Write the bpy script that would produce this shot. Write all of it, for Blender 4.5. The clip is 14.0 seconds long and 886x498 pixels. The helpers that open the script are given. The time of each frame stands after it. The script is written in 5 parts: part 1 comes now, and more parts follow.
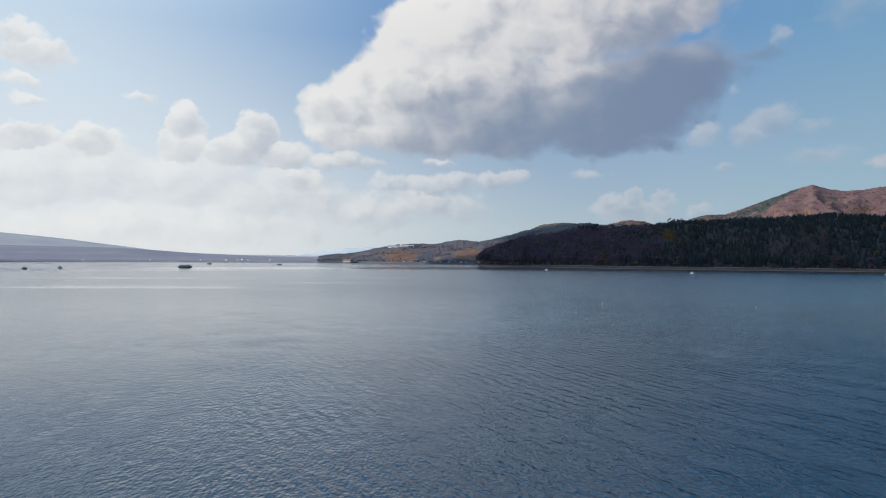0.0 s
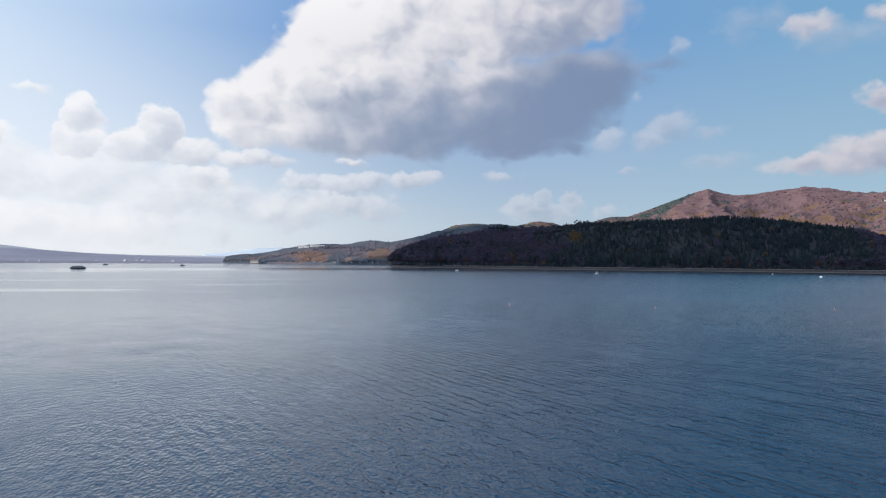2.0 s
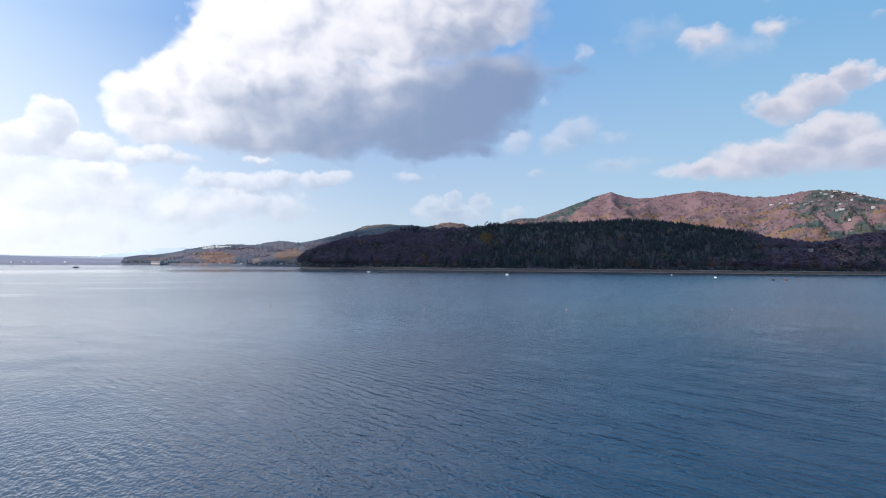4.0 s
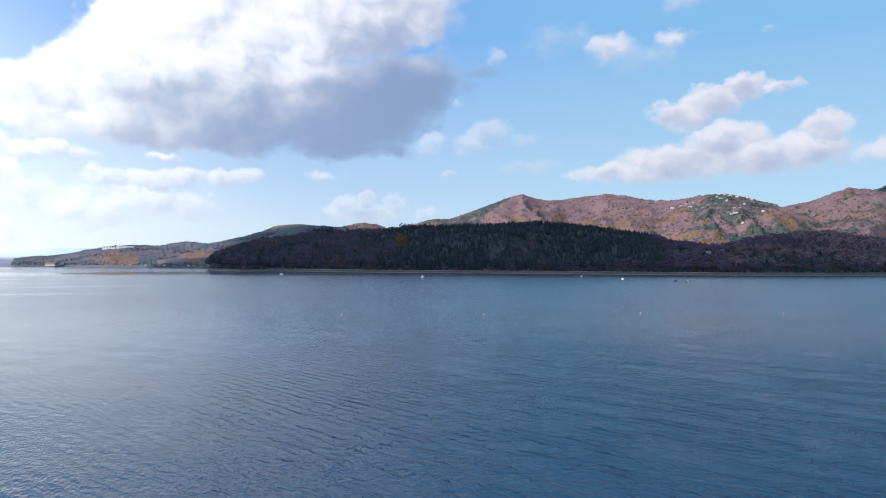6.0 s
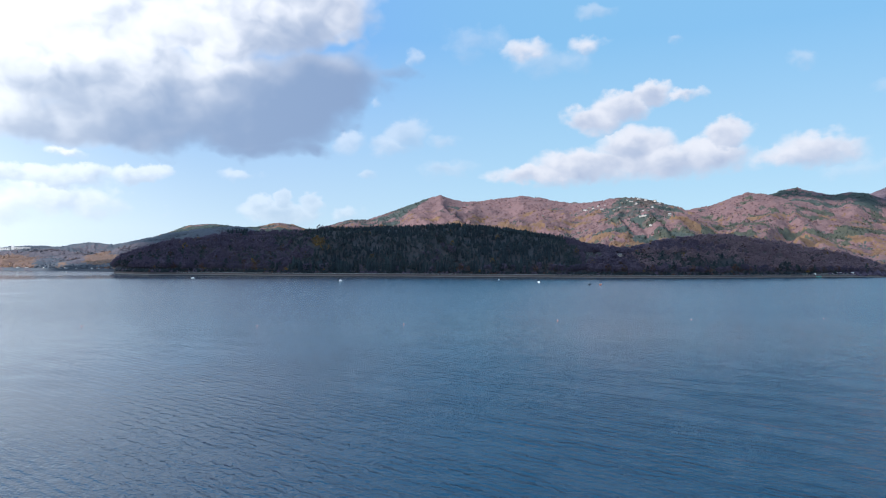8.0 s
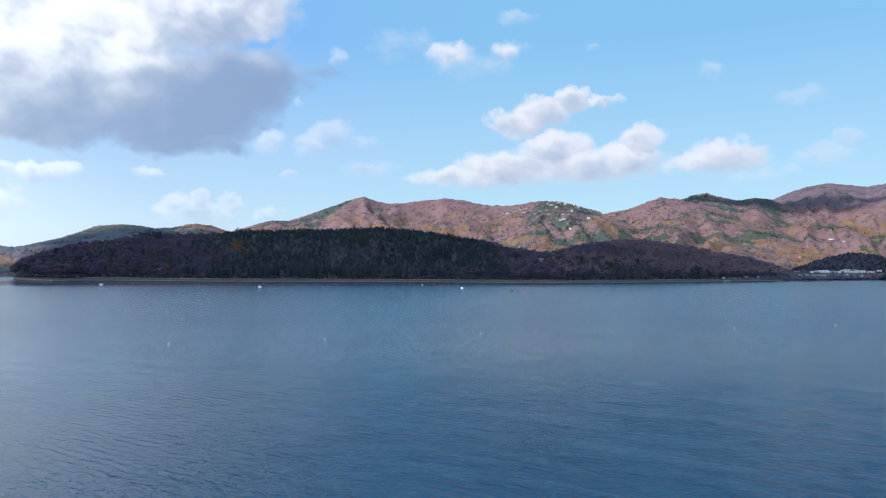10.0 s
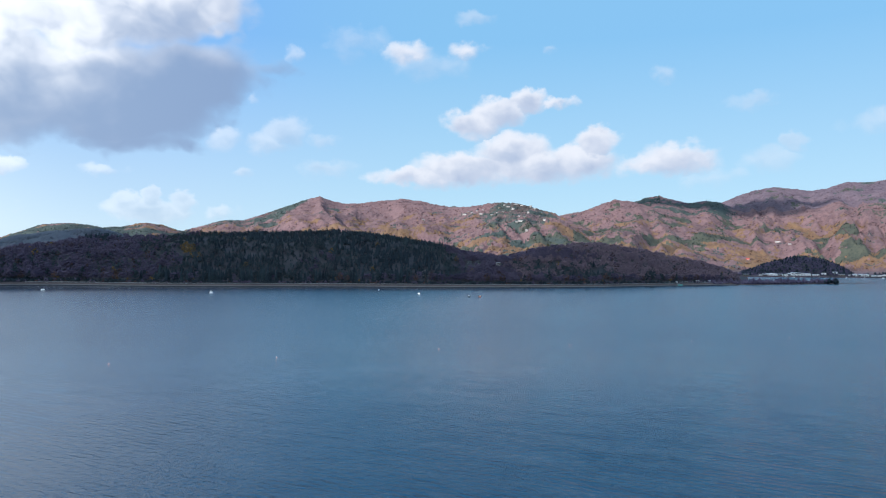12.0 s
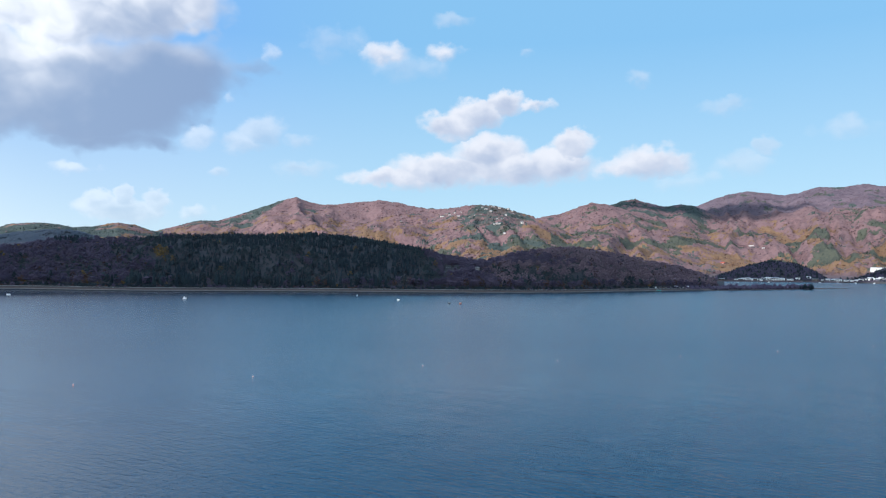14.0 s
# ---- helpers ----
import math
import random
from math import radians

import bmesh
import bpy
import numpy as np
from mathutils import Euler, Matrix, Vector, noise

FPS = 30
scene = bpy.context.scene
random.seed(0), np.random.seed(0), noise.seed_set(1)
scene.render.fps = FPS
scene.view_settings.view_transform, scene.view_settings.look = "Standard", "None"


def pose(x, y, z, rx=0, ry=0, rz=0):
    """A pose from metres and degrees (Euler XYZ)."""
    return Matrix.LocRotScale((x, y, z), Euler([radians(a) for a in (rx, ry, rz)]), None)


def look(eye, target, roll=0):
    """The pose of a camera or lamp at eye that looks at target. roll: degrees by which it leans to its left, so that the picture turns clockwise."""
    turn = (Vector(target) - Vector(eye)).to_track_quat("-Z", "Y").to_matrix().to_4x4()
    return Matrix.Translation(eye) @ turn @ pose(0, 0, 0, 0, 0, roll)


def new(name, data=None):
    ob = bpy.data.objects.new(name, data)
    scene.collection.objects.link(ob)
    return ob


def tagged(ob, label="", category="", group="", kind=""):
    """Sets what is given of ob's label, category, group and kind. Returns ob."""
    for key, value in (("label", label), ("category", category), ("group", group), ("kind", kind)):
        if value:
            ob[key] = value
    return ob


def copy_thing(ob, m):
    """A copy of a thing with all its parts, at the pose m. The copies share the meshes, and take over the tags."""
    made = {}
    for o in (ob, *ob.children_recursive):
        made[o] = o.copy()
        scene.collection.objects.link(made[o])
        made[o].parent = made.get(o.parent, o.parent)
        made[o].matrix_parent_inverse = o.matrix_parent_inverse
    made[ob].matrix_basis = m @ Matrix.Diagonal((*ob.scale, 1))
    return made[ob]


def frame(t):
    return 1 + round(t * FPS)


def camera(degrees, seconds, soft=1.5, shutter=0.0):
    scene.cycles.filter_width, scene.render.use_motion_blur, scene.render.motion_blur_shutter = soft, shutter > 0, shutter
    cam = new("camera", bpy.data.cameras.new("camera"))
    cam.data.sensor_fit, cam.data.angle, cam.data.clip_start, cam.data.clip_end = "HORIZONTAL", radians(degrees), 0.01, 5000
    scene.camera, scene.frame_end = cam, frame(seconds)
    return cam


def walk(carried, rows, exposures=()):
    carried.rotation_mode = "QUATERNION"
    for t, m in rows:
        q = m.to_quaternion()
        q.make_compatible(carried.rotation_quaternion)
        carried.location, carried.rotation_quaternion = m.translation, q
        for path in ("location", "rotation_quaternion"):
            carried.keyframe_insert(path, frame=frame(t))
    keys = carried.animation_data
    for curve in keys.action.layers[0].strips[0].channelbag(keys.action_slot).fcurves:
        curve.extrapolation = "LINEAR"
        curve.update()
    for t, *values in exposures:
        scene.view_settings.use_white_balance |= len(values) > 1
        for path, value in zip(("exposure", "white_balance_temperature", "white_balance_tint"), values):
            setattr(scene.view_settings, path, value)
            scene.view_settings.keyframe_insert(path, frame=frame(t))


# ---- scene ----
cam = camera(64.0, 14.0, 1.1)
PATH = [
    (0, (-0.029, -9.158, 14.990), (-0.478, 10.836, 15.120), 0.20),
    (0.5, (0.805, -8.202, 14.988), (0.950, 11.797, 15.128), 0.22),
    (1, (1.336, -7.371, 15.024), (2.096, 12.614, 15.154), 0.23),
    (1.5, (1.616, -6.653, 15.096), (3.010, 13.298, 15.225), 0.24),
    (2, (1.693, -6.035, 15.203), (3.699, 13.863, 15.353), 0.25),
    (2.5, (1.613, -5.503, 15.347), (4.244, 14.323, 15.496), 0.26),
    (3, (1.417, -5.043, 15.528), (4.675, 14.689, 15.687), 0.26),
    (5.5, (-0.088, -3.364, 17.130), (6.164, 15.632, 17.318), 0.28),
    (6, (-0.303, -3.058, 17.616), (6.516, 15.742, 17.808), 0.28),
    (6.5, (-0.443, -2.731, 18.166), (6.920, 15.864, 18.351), 0.28),
    (7, (-0.493, -2.369, 18.783), (7.410, 16.002, 18.978), 0.29),
    (7.5, (-0.445, -1.958, 19.466), (7.969, 16.185, 19.673), 0.30),
    (8, (-0.292, -1.486, 20.217), (8.643, 16.406, 20.428), 0.31),
    (8.5, (-0.033, -0.939, 21.033), (9.411, 16.689, 21.266), 0.33),
    (9, (0.332, -0.303, 21.912), (10.283, 17.044, 22.164), 0.34),
    (11.5, (3.452, 4.673, 26.955), (15.093, 20.934, 27.217), 0.51),
    (12, (4.227, 6.121, 28.000), (16.038, 22.259, 28.269), 0.56),
    (12.5, (4.999, 7.752, 29.010), (16.960, 23.779, 29.289), 0.61),
    (13, (5.739, 9.579, 29.959), (17.828, 25.510, 30.258), 0.68),
    (13.5, (6.414, 11.616, 30.815), (18.636, 27.444, 31.114), 0.75),
    (14, (6.986, 13.875, 31.543), (19.317, 29.619, 31.854), 0.83),
]
walk(cam, [(t, look(eye, target, roll)) for t, eye, target, roll in PATH], [(0, -0.36, 6300, 9), (3, -0.04, 6100, 13), (7, 0.27, 5950, 10), (9, 0.31, 5900, 7), (14, 0.33, 5930, 7)])

# ---- world, sun ----
SUN_AZ, SUN_EL = -104.0, 25.0          # degrees from straight ahead (+y), clockwise; above the horizon


def polar(az, d, z=0.0):
    a = radians(az)
    return Vector((d * math.sin(a), d * math.cos(a), z))


sun = new("sun", bpy.data.lights.new("sun", "SUN"))
sun.data.energy, sun.data.angle, sun.data.color = 5.0, radians(0.6), (1.0, 0.90, 0.80)
sun.matrix_world = look(polar(SUN_AZ, 1000 * math.cos(radians(SUN_EL)), 1000 * math.sin(radians(SUN_EL))), (0, 0, 0))


class Nodes:
    """Short hand for a node tree."""

    def __init__(self, tree):
        self.t = tree
        tree.nodes.clear()

    def add(self, kind, **props):
        n = self.t.nodes.new(kind)
        if "operation" in props:
            n.operation = props["operation"]
        if "use_clamp" in props:
            n.use_clamp = props["use_clamp"]
        if "vector_type" in props:
            n.vector_type = props["vector_type"]
        if "interpolation_type" in props:
            n.interpolation_type = props["interpolation_type"]
        if "data_type" in props:
            n.data_type = props["data_type"]
        if "sky_type" in props:
            n.sky_type, n.sun_disc = props["sky_type"], props["sun_disc"]
        return n

    def link(self, a, b):
        self.t.links.new(a, b)

    def feed(self, sock, v):
        if isinstance(v, bpy.types.NodeSocket):
            self.t.links.new(v, sock)
        else:
            sock.default_value = v

    def math(self, op, a, b=0.0, c=0.0, clamp=False):
        n = self.add("ShaderNodeMath", operation=op, use_clamp=clamp)
        for s, v in zip(n.inputs, (a, b, c)):
            self.feed(s, v)
        return n.outputs[0]

    def vec(self, op, a, b=(0, 0, 0), out=0):
        n = self.add("ShaderNodeVectorMath", operation=op)
        self.feed(n.inputs[0], a)
        if op == "SCALE":
            self.feed(n.inputs[3], b)
        else:
            self.feed(n.inputs[1], b)
        return n.outputs[out]

    def noise(self, vector, scale, detail=4.0, rough=0.55, colour=False):
        n = self.add("ShaderNodeTexNoise")
        self.feed(n.inputs["Vector"], vector)
        self.feed(n.inputs["Scale"], scale)
        self.feed(n.inputs["Detail"], detail)
        self.feed(n.inputs["Roughness"], rough)
        return n.outputs["Color" if colour else "Fac"]

    def ramp(self, v, a, b, lo=0.0, hi=1.0, smooth=True):
        n = self.add("ShaderNodeMapRange", interpolation_type="SMOOTHSTEP" if smooth else "LINEAR")
        for k, x in (("Value", v), ("From Min", a), ("From Max", b), ("To Min", lo), ("To Max", hi)):
            self.feed(n.inputs[k], x)
        return n.outputs["Result"]

    def mix(self, f, a, b):
        n = self.add("ShaderNodeMix", data_type="RGBA")
        self.feed(n.inputs[0], f)
        for s, v in ((n.inputs[6], a), (n.inputs[7], b)):
            self.feed(s, v if isinstance(v, bpy.types.NodeSocket) else (*v, 1.0))
        return n.outputs[2]

    def mixf(self, f, a, b):
        n = self.add("ShaderNodeMix", data_type="FLOAT")
        for s, v in ((n.inputs[0], f), (n.inputs[2], a), (n.inputs[3], b)):
            self.feed(s, v)
        return n.outputs[0]


# the clouds: azimuth, elevation, half width, half height (degrees), weight
CLOUDS_BIG = [
    (-8.8, 10.9, 4.3, 2.9, 1.0), (-4.3, 13.4, 5.0, 4.4, 1.0), (0.8, 17.3, 6.8, 4.7, 1.0), (-3.8, 17.0, 3.2, 3.0, 1.0), (-7.3, 13.1, 3.3, 2.6, 1.0), (4.0, 11.9, 10.2, 3.9, 1.0),
    (12.0, 11.6, 7.9, 3.8, 1.0), (16.2, 13.0, 4.8, 3.5, 1.0), (18.5, 14.2, 4.0, 2.6, 0.7), (10.6, 18.2, 8.4, 3.8, 1.0), (15.4, 18.9, 6.0, 2.4, 0.9),
    (-0.6, 9.2, 9.4, 1.6, 0.8), (12.8, 8.5, 5.0, 1.1, 0.6), (21.6, 14.6, 2.4, 0.8, 0.32), (3.9, 23.2, 11.4, 5.4, 1.0), (11.9, 23.9, 10.7, 5.2, 1.0)]
HEAPS_LEFT = [
    (-21.4, 9.7, 1.6, 1.6, 1.2), (-21.7, 8.2, 2.2, 1.6, 1.0), (-15.8, 9.1, 2.0, 2.0, 1.2), (-17.5, 7.9, 2.8, 1.5, 1.0), (-14.1, 7.6, 2.8, 1.2, 0.8),
    (-27.8, 7.9, 2.0, 1.3, 1.0), (-31.8, 8.1, 2.6, 1.1, 1.0), (-31.4, 13.8, 2.8, 1.2, 0.8), (-32.4, 15.0, 1.7, 1.1, 0.7), (-32.2, 12.1, 1.7, 0.5, 0.5),
    (-24.0, 11.3, 1.3, 0.4, 0.4), (-31.7, 10.7, 1.2, 0.4, 0.4), (-12.3, 5.5, 2.4, 1.1, 0.6), (-9.7, 7.2, 3.2, 0.8, 0.5), (-2.0, 7.3, 1.8, 0.5, 0.4)]
VEILS_LEFT = [
    (-28.9, 5.9, 6.6, 2.6, 0.75), (-21.2, 5.5, 7.0, 2.3, 0.7), (-31.3, 5.0, 4.5, 2.4, 0.7), (-14.9, 4.5, 7.8, 2.0, 0.6), (-2.9, 5.4, 5.2, 1.0, 0.6),
    (3.3, 5.9, 2.1, 0.8, 0.65), (-0.1, 5.8, 1.9, 0.7, 0.6), (-3.3, 3.9, 7.5, 1.3, 0.5), (-7.8, 3.3, 9.1, 1.4, 0.4), (-22.4, 2.2, 13.6, 1.9, 0.5)]
HEAPS_RIGHT = [
    (34.4, 6.5, 4.0, 0.8, 0.8), (38.2, 7.2, 4.4, 1.3, 1.0), (41.9, 8.5, 3.0, 1.7, 1.0), (43.5, 7.4, 4.7, 1.4, 1.0), (48.4, 9.2, 1.7, 1.3, 1.0), (47.1, 7.8, 3.4, 1.3, 0.9),
    (54.5, 7.8, 2.5, 1.3, 0.8), (52.8, 7.3, 3.4, 0.9, 0.6), (56.1, 7.6, 1.8, 0.9, 0.6), (38.7, 10.8, 2.5, 1.1, 0.9), (40.7, 11.6, 2.6, 1.2, 1.0), (43.0, 12.5, 1.6, 0.9, 1.0),
    (45.3, 12.3, 1.4, 0.4, 0.5), (33.2, 16.0, 2.0, 0.85, 0.52), (37.6, 16.4, 1.5, 0.6, 0.40)]
WISPS = [
    (34.9, 15.2, 2.9, 1.0, 0.4), (29.0, 16.8, 2.3, 1.1, 0.42), (38.5, 18.7, 1.5, 0.5, 0.45), (53.5, 14.2, 0.9, 0.5, 0.38), (59.6, 11.8, 1.7, 0.6, 0.45),
    (62.5, 8.6, 1.1, 0.7, 0.75), (61.2, 7.5, 1.8, 0.9, 0.5), (44.5, 16.4, 0.7, 0.35, 0.4), (57.0, 6.3, 2.0, 0.7, 0.35), (67.7, 9.5, 1.9, 0.7, 0.3)]
PUFFS = [
    (13.4, 3.5, 3.3, 1.0, 0.7), (12.0, 4.0, 1.2, 0.9, 0.8), (13.8, 4.3, 1.0, 0.9, 0.8), (16.0, 4.2, 1.1, 0.9, 0.75), (19.0, 3.4, 1.4, 0.5, 0.4),
    (23.5, 9.8, 1.7, 1.2, 0.7), (22.3, 8.7, 1.9, 0.9, 0.5), (18.5, 8.8, 1.8, 1.0, 0.42), (26.6, 9.3, 1.1, 0.6, 0.4), (26.6, 7.1, 2.0, 0.8, 0.5),
    (20.4, 6.4, 0.9, 0.4, 0.4), (24.1, 15.7, 0.7, 0.6, 0.45), (21.1, 12.1, 0.6, 0.5, 0.35), (18.2, 17.3, 1.3, 0.7, 0.55), (10.5, 6.2, 1.7, 0.5, 0.3)]


def make_world():
    world = bpy.data.worlds.new("lake_sky")
    scene.world = world
    world.use_nodes = True
    n = Nodes(world.node_tree)
    way = n.add("ShaderNodeTexCoord").outputs["Generated"]
    xyz = n.add("ShaderNodeSeparateXYZ")
    n.link(way, xyz.inputs[0])
    az = n.math("MULTIPLY", n.math("ARCTAN2", xyz.outputs[0], xyz.outputs[1]), 180 / math.pi)
    el = n.math("MULTIPLY", n.math("ARCSINE", xyz.outputs[2]), 180 / math.pi)
    # how far towards the sun's side of the sky a direction lies
    sunward = n.math("COSINE", n.math("MULTIPLY", n.math("SUBTRACT", az, SUN_AZ), math.pi / 180))
    pos = n.add("ShaderNodeCombineXYZ")
    n.feed(pos.inputs[0], az), n.feed(pos.inputs[1], el)
    flat = n.vec("MULTIPLY", pos.outputs[0], (1.0, 1.25, 1.0))

    def swirl(scale, detail, rough):
        return n.vec("MULTIPLY", n.vec("SUBTRACT", n.noise(flat, scale, detail, rough, True), (0.5, 0.5, 0.5)), (1, 1, 0))

    big, soft, fine = swirl(0.16, 3.0, 0.5), swirl(0.42, 2.5, 0.45), swirl(0.8, 4.0, 0.55)

    def billow(at):
        """Heaped domes, with smaller ones on them."""
        k = n.add("ShaderNodeTexVoronoi")
        k.voronoi_dimensions, k.feature = "2D", "F1"
        n.feed(k.inputs["Vector"], at)
        k.inputs["Scale"].default_value, k.inputs["Detail"].default_value = 0.30, 1.8
        k.inputs["Roughness"].default_value, k.inputs["Lacunarity"].default_value = 0.42, 2.3
        return n.math("MULTIPLY_ADD", k.outputs["Distance"], -1.0, 1.0)

    bent = n.vec("ADD", flat, n.vec("SCALE", soft, 2.2))
    domes = billow(bent)
    domes_lit = billow(n.vec("ADD", bent, (-0.9, 1.0, 0)))
    haze_noise = n.noise(flat, 0.55, 4.0, 0.55)
    big_at = n.vec("ADD", n.vec("ADD", pos.outputs[0], n.vec("SCALE", big, 3.0)), n.vec("SCALE", soft, 1.6))
    small_at = n.vec("ADD", n.vec("ADD", pos.outputs[0], n.vec("SCALE", big, 1.0)), n.vec("SCALE", fine, 1.5))
    mass, light, thick = -1.0, 0.0, 0.97
    # the great cloud is lit on its upper left, in its own shade at the lower right
    slant = n.math("MULTIPLY_ADD", az, -0.095, n.math("MULTIPLY_ADD", el, 0.24, -2.7))
    slant = n.math("ADD", slant, n.math("MULTIPLY", n.vec("DOT_PRODUCT", big, (1, 1, 0), 1), 1.8))
    slant = n.math("MULTIPLY", slant, 0.62)
    for group, at, full in ((CLOUDS_BIG, big_at, 0.97), (VEILS_LEFT, small_at, 0.60), (HEAPS_LEFT, small_at, 0.82), (PUFFS, small_at, 0.40), (HEAPS_RIGHT, small_at, 0.92), (WISPS, small_at, 0.34)):
        for k, (a, e, ra, re, w) in enumerate(group):
            if k % 4 == 3:      # one after the other, which keeps the shader small
                at = n.vec("ADD", at, n.vec("SCALE", (1e-9, 0.0, 0.0), mass))
            m = n.add("ShaderNodeMapping", vector_type="TEXTURE")
            n.feed(m.inputs["Vector"], at)
            m.inputs["Location"].default_value = (a, e, 0)
            m.inputs["Scale"].default_value = (ra * 1.08, re * 1.12, 1)
            v = m.outputs[0]
            f = n.math("MULTIPLY_ADD", n.vec("DOT_PRODUCT", v, v, 1), -w, w)
            side = slant if group is CLOUDS_BIG else n.math("MULTIPLY_ADD", n.vec("DOT_PRODUCT", v, (-0.30, 0.85, 0), 1), 0.75, 0.26)
            if isinstance(mass, float):
                mass, light = f, side
            else:
                more = n.ramp(n.math("SUBTRACT", f, mass), -0.22, 0.22)
                light, thick = n.mixf(more, light, side), n.mixf(more, thick, full)
                mass = n.math("SMOOTH_MAX", mass, f, 0.12)
    # the broken cloud goes on behind and overhead
    far_noise = n.noise(way, 3.2, 6.0, 0.6)
    away = n.ramp(n.math("ABSOLUTE", n.math("SUBTRACT", az, 18.0)), 55.0, 75.0)
    over = n.ramp(el, 24.0, 36.0)
    broken = n.math("MULTIPLY_ADD", far_noise, 5.0, -2.75)
    broken = n.math("SUBTRACT", broken, n.math("ADD", n.ramp(az, -5.0, 25.0, 0.0, 0.3), n.math("MULTIPLY", n.ramp(az, -8.0, -22.0, 0.0, 1.2), n.ramp(az, -75.0, -55.0))))
    beyond = n.math("MULTIPLY_ADD", n.math("MAXIMUM", away, over), n.math("ADD", broken, 1.0), -1.0)
    more = n.ramp(n.math("SUBTRACT", beyond, mass), -0.2, 0.2)
    light, thick = n.mixf(more, light, 0.35), n.mixf(more, thick, 0.97)
    mass = n.math("MAXIMUM", mass, beyond)
    edge = n.ramp(mass, 0.05, 0.6, 0.70, 0.10)
    body = n.math("ADD", n.math("MULTIPLY", n.math("SUBTRACT", domes, 0.50), edge), mass)
    body = n.math("ADD", n.math("MULTIPLY", n.math("SUBTRACT", haze_noise, 0.5), n.math("MULTIPLY", edge, 0.9)), body)
    # the small eastern clouds fray into thin veils
    frayed = n.ramp(az, 17.0, 26.0)
    cover = n.ramp(body, n.mixf(frayed, -0.12, -0.34), n.mixf(frayed, n.ramp(light, -0.4, 0.5, 0.62, 0.42), n.ramp(light, -0.4, 0.5, 1.05, 0.60)))
    relief = n.math("SUBTRACT", domes, domes_lit)
    shade = n.math("MULTIPLY_ADD", relief, n.ramp(light, -0.6, 0.5, 0.20, 0.68), light)
    shade = n.math("ADD", shade, n.math("MULTIPLY", n.math("SUBTRACT", 0.40, body), 0.55))
    lit = n.ramp(shade, -1.0, 0.9)
    # brighter towards the sun's side
    glow = n.ramp(az, 40.0, -30.0)
    white = n.mix(glow, (0.80, 0.76, 0.77), (1.18, 1.15, 1.10))
    white = n.mix(n.math("MULTIPLY", n.ramp(el, 16.0, 27.0), n.ramp(az, 20.0, -5.0)), white, (1.45, 1.38, 1.28))
    grey = n.mix(glow, (0.22, 0.30, 0.46), (0.36, 0.43, 0.55))
    grey = n.mix(n.ramp(az, 24.0, 32.0), grey, (0.36, 0.41, 0.54))
    grey = n.mix(n.ramp(az, -8.0, -20.0), grey, (0.70, 0.74, 0.80))
    sky = n.add("ShaderNodeTexSky", sky_type="NISHITA", sun_disc=False)
    sky.sun_elevation, sky.sun_rotation = radians(SUN_EL), radians(SUN_AZ)
    sky.altitude, sky.air_density, sky.dust_density, sky.ozone_density = 980, 1.0, 0.6, 1.05
    clear = n.add("ShaderNodeBackground")
    n.feed(clear.inputs[0], sky.outputs[0])
    clear.inputs[1].default_value = 0.125
    cloud = n.add("ShaderNodeBackground")
    n.feed(cloud.inputs[0], n.mix(lit, grey, white))
    cloud.inputs[1].default_value = 0.95
    # thin haze: pale above the horizon, white on the side of the sun
    up = n.ramp(el, 2.0, 17.0, smooth=False)
    east = n.mix(up, (0.44, 0.60, 0.69), (0.225, 0.445, 0.66))
    ahead = n.mix(up, (0.50, 0.62, 0.71), (0.20, 0.39, 0.71))
    west = n.mix(up, (1.0, 1.02, 1.03), (0.80, 0.95, 1.08))
    tone = n.mix(n.ramp(sunward, -0.80, -0.40), east, ahead)
    tone = n.mix(n.ramp(n.math("MULTIPLY_ADD", up, -0.22, sunward), -0.50, 0.18), tone, west)
    haze = n.add("ShaderNodeBackground")
    n.feed(haze.inputs[0], tone)
    glare = n.math("MULTIPLY", n.ramp(az, 0.0, -40.0), n.math("MULTIPLY", n.ramp(el, 17.0, 26.0), n.ramp(el, 60.0, 32.0)))
    n.feed(haze.inputs[1], n.math("MULTIPLY_ADD", glare, 0.9, 1.0))
    first = n.add("ShaderNodeMixShader")
    n.feed(first.inputs[0], n.ramp(el, 80.0, 20.0, 0.0, 0.92)), n.link(clear.outputs[0], first.inputs[1]), n.link(haze.outputs[0], first.inputs[2])
    both = n.add("ShaderNodeMixShader")
    n.feed(both.inputs[0], n.math("MULTIPLY", cover, thick))
    n.link(first.outputs[0], both.inputs[1]), n.link(cloud.outputs[0], both.inputs[2])
    n.link(both.outputs[0], n.add("ShaderNodeOutputWorld").inputs[0])


make_world()


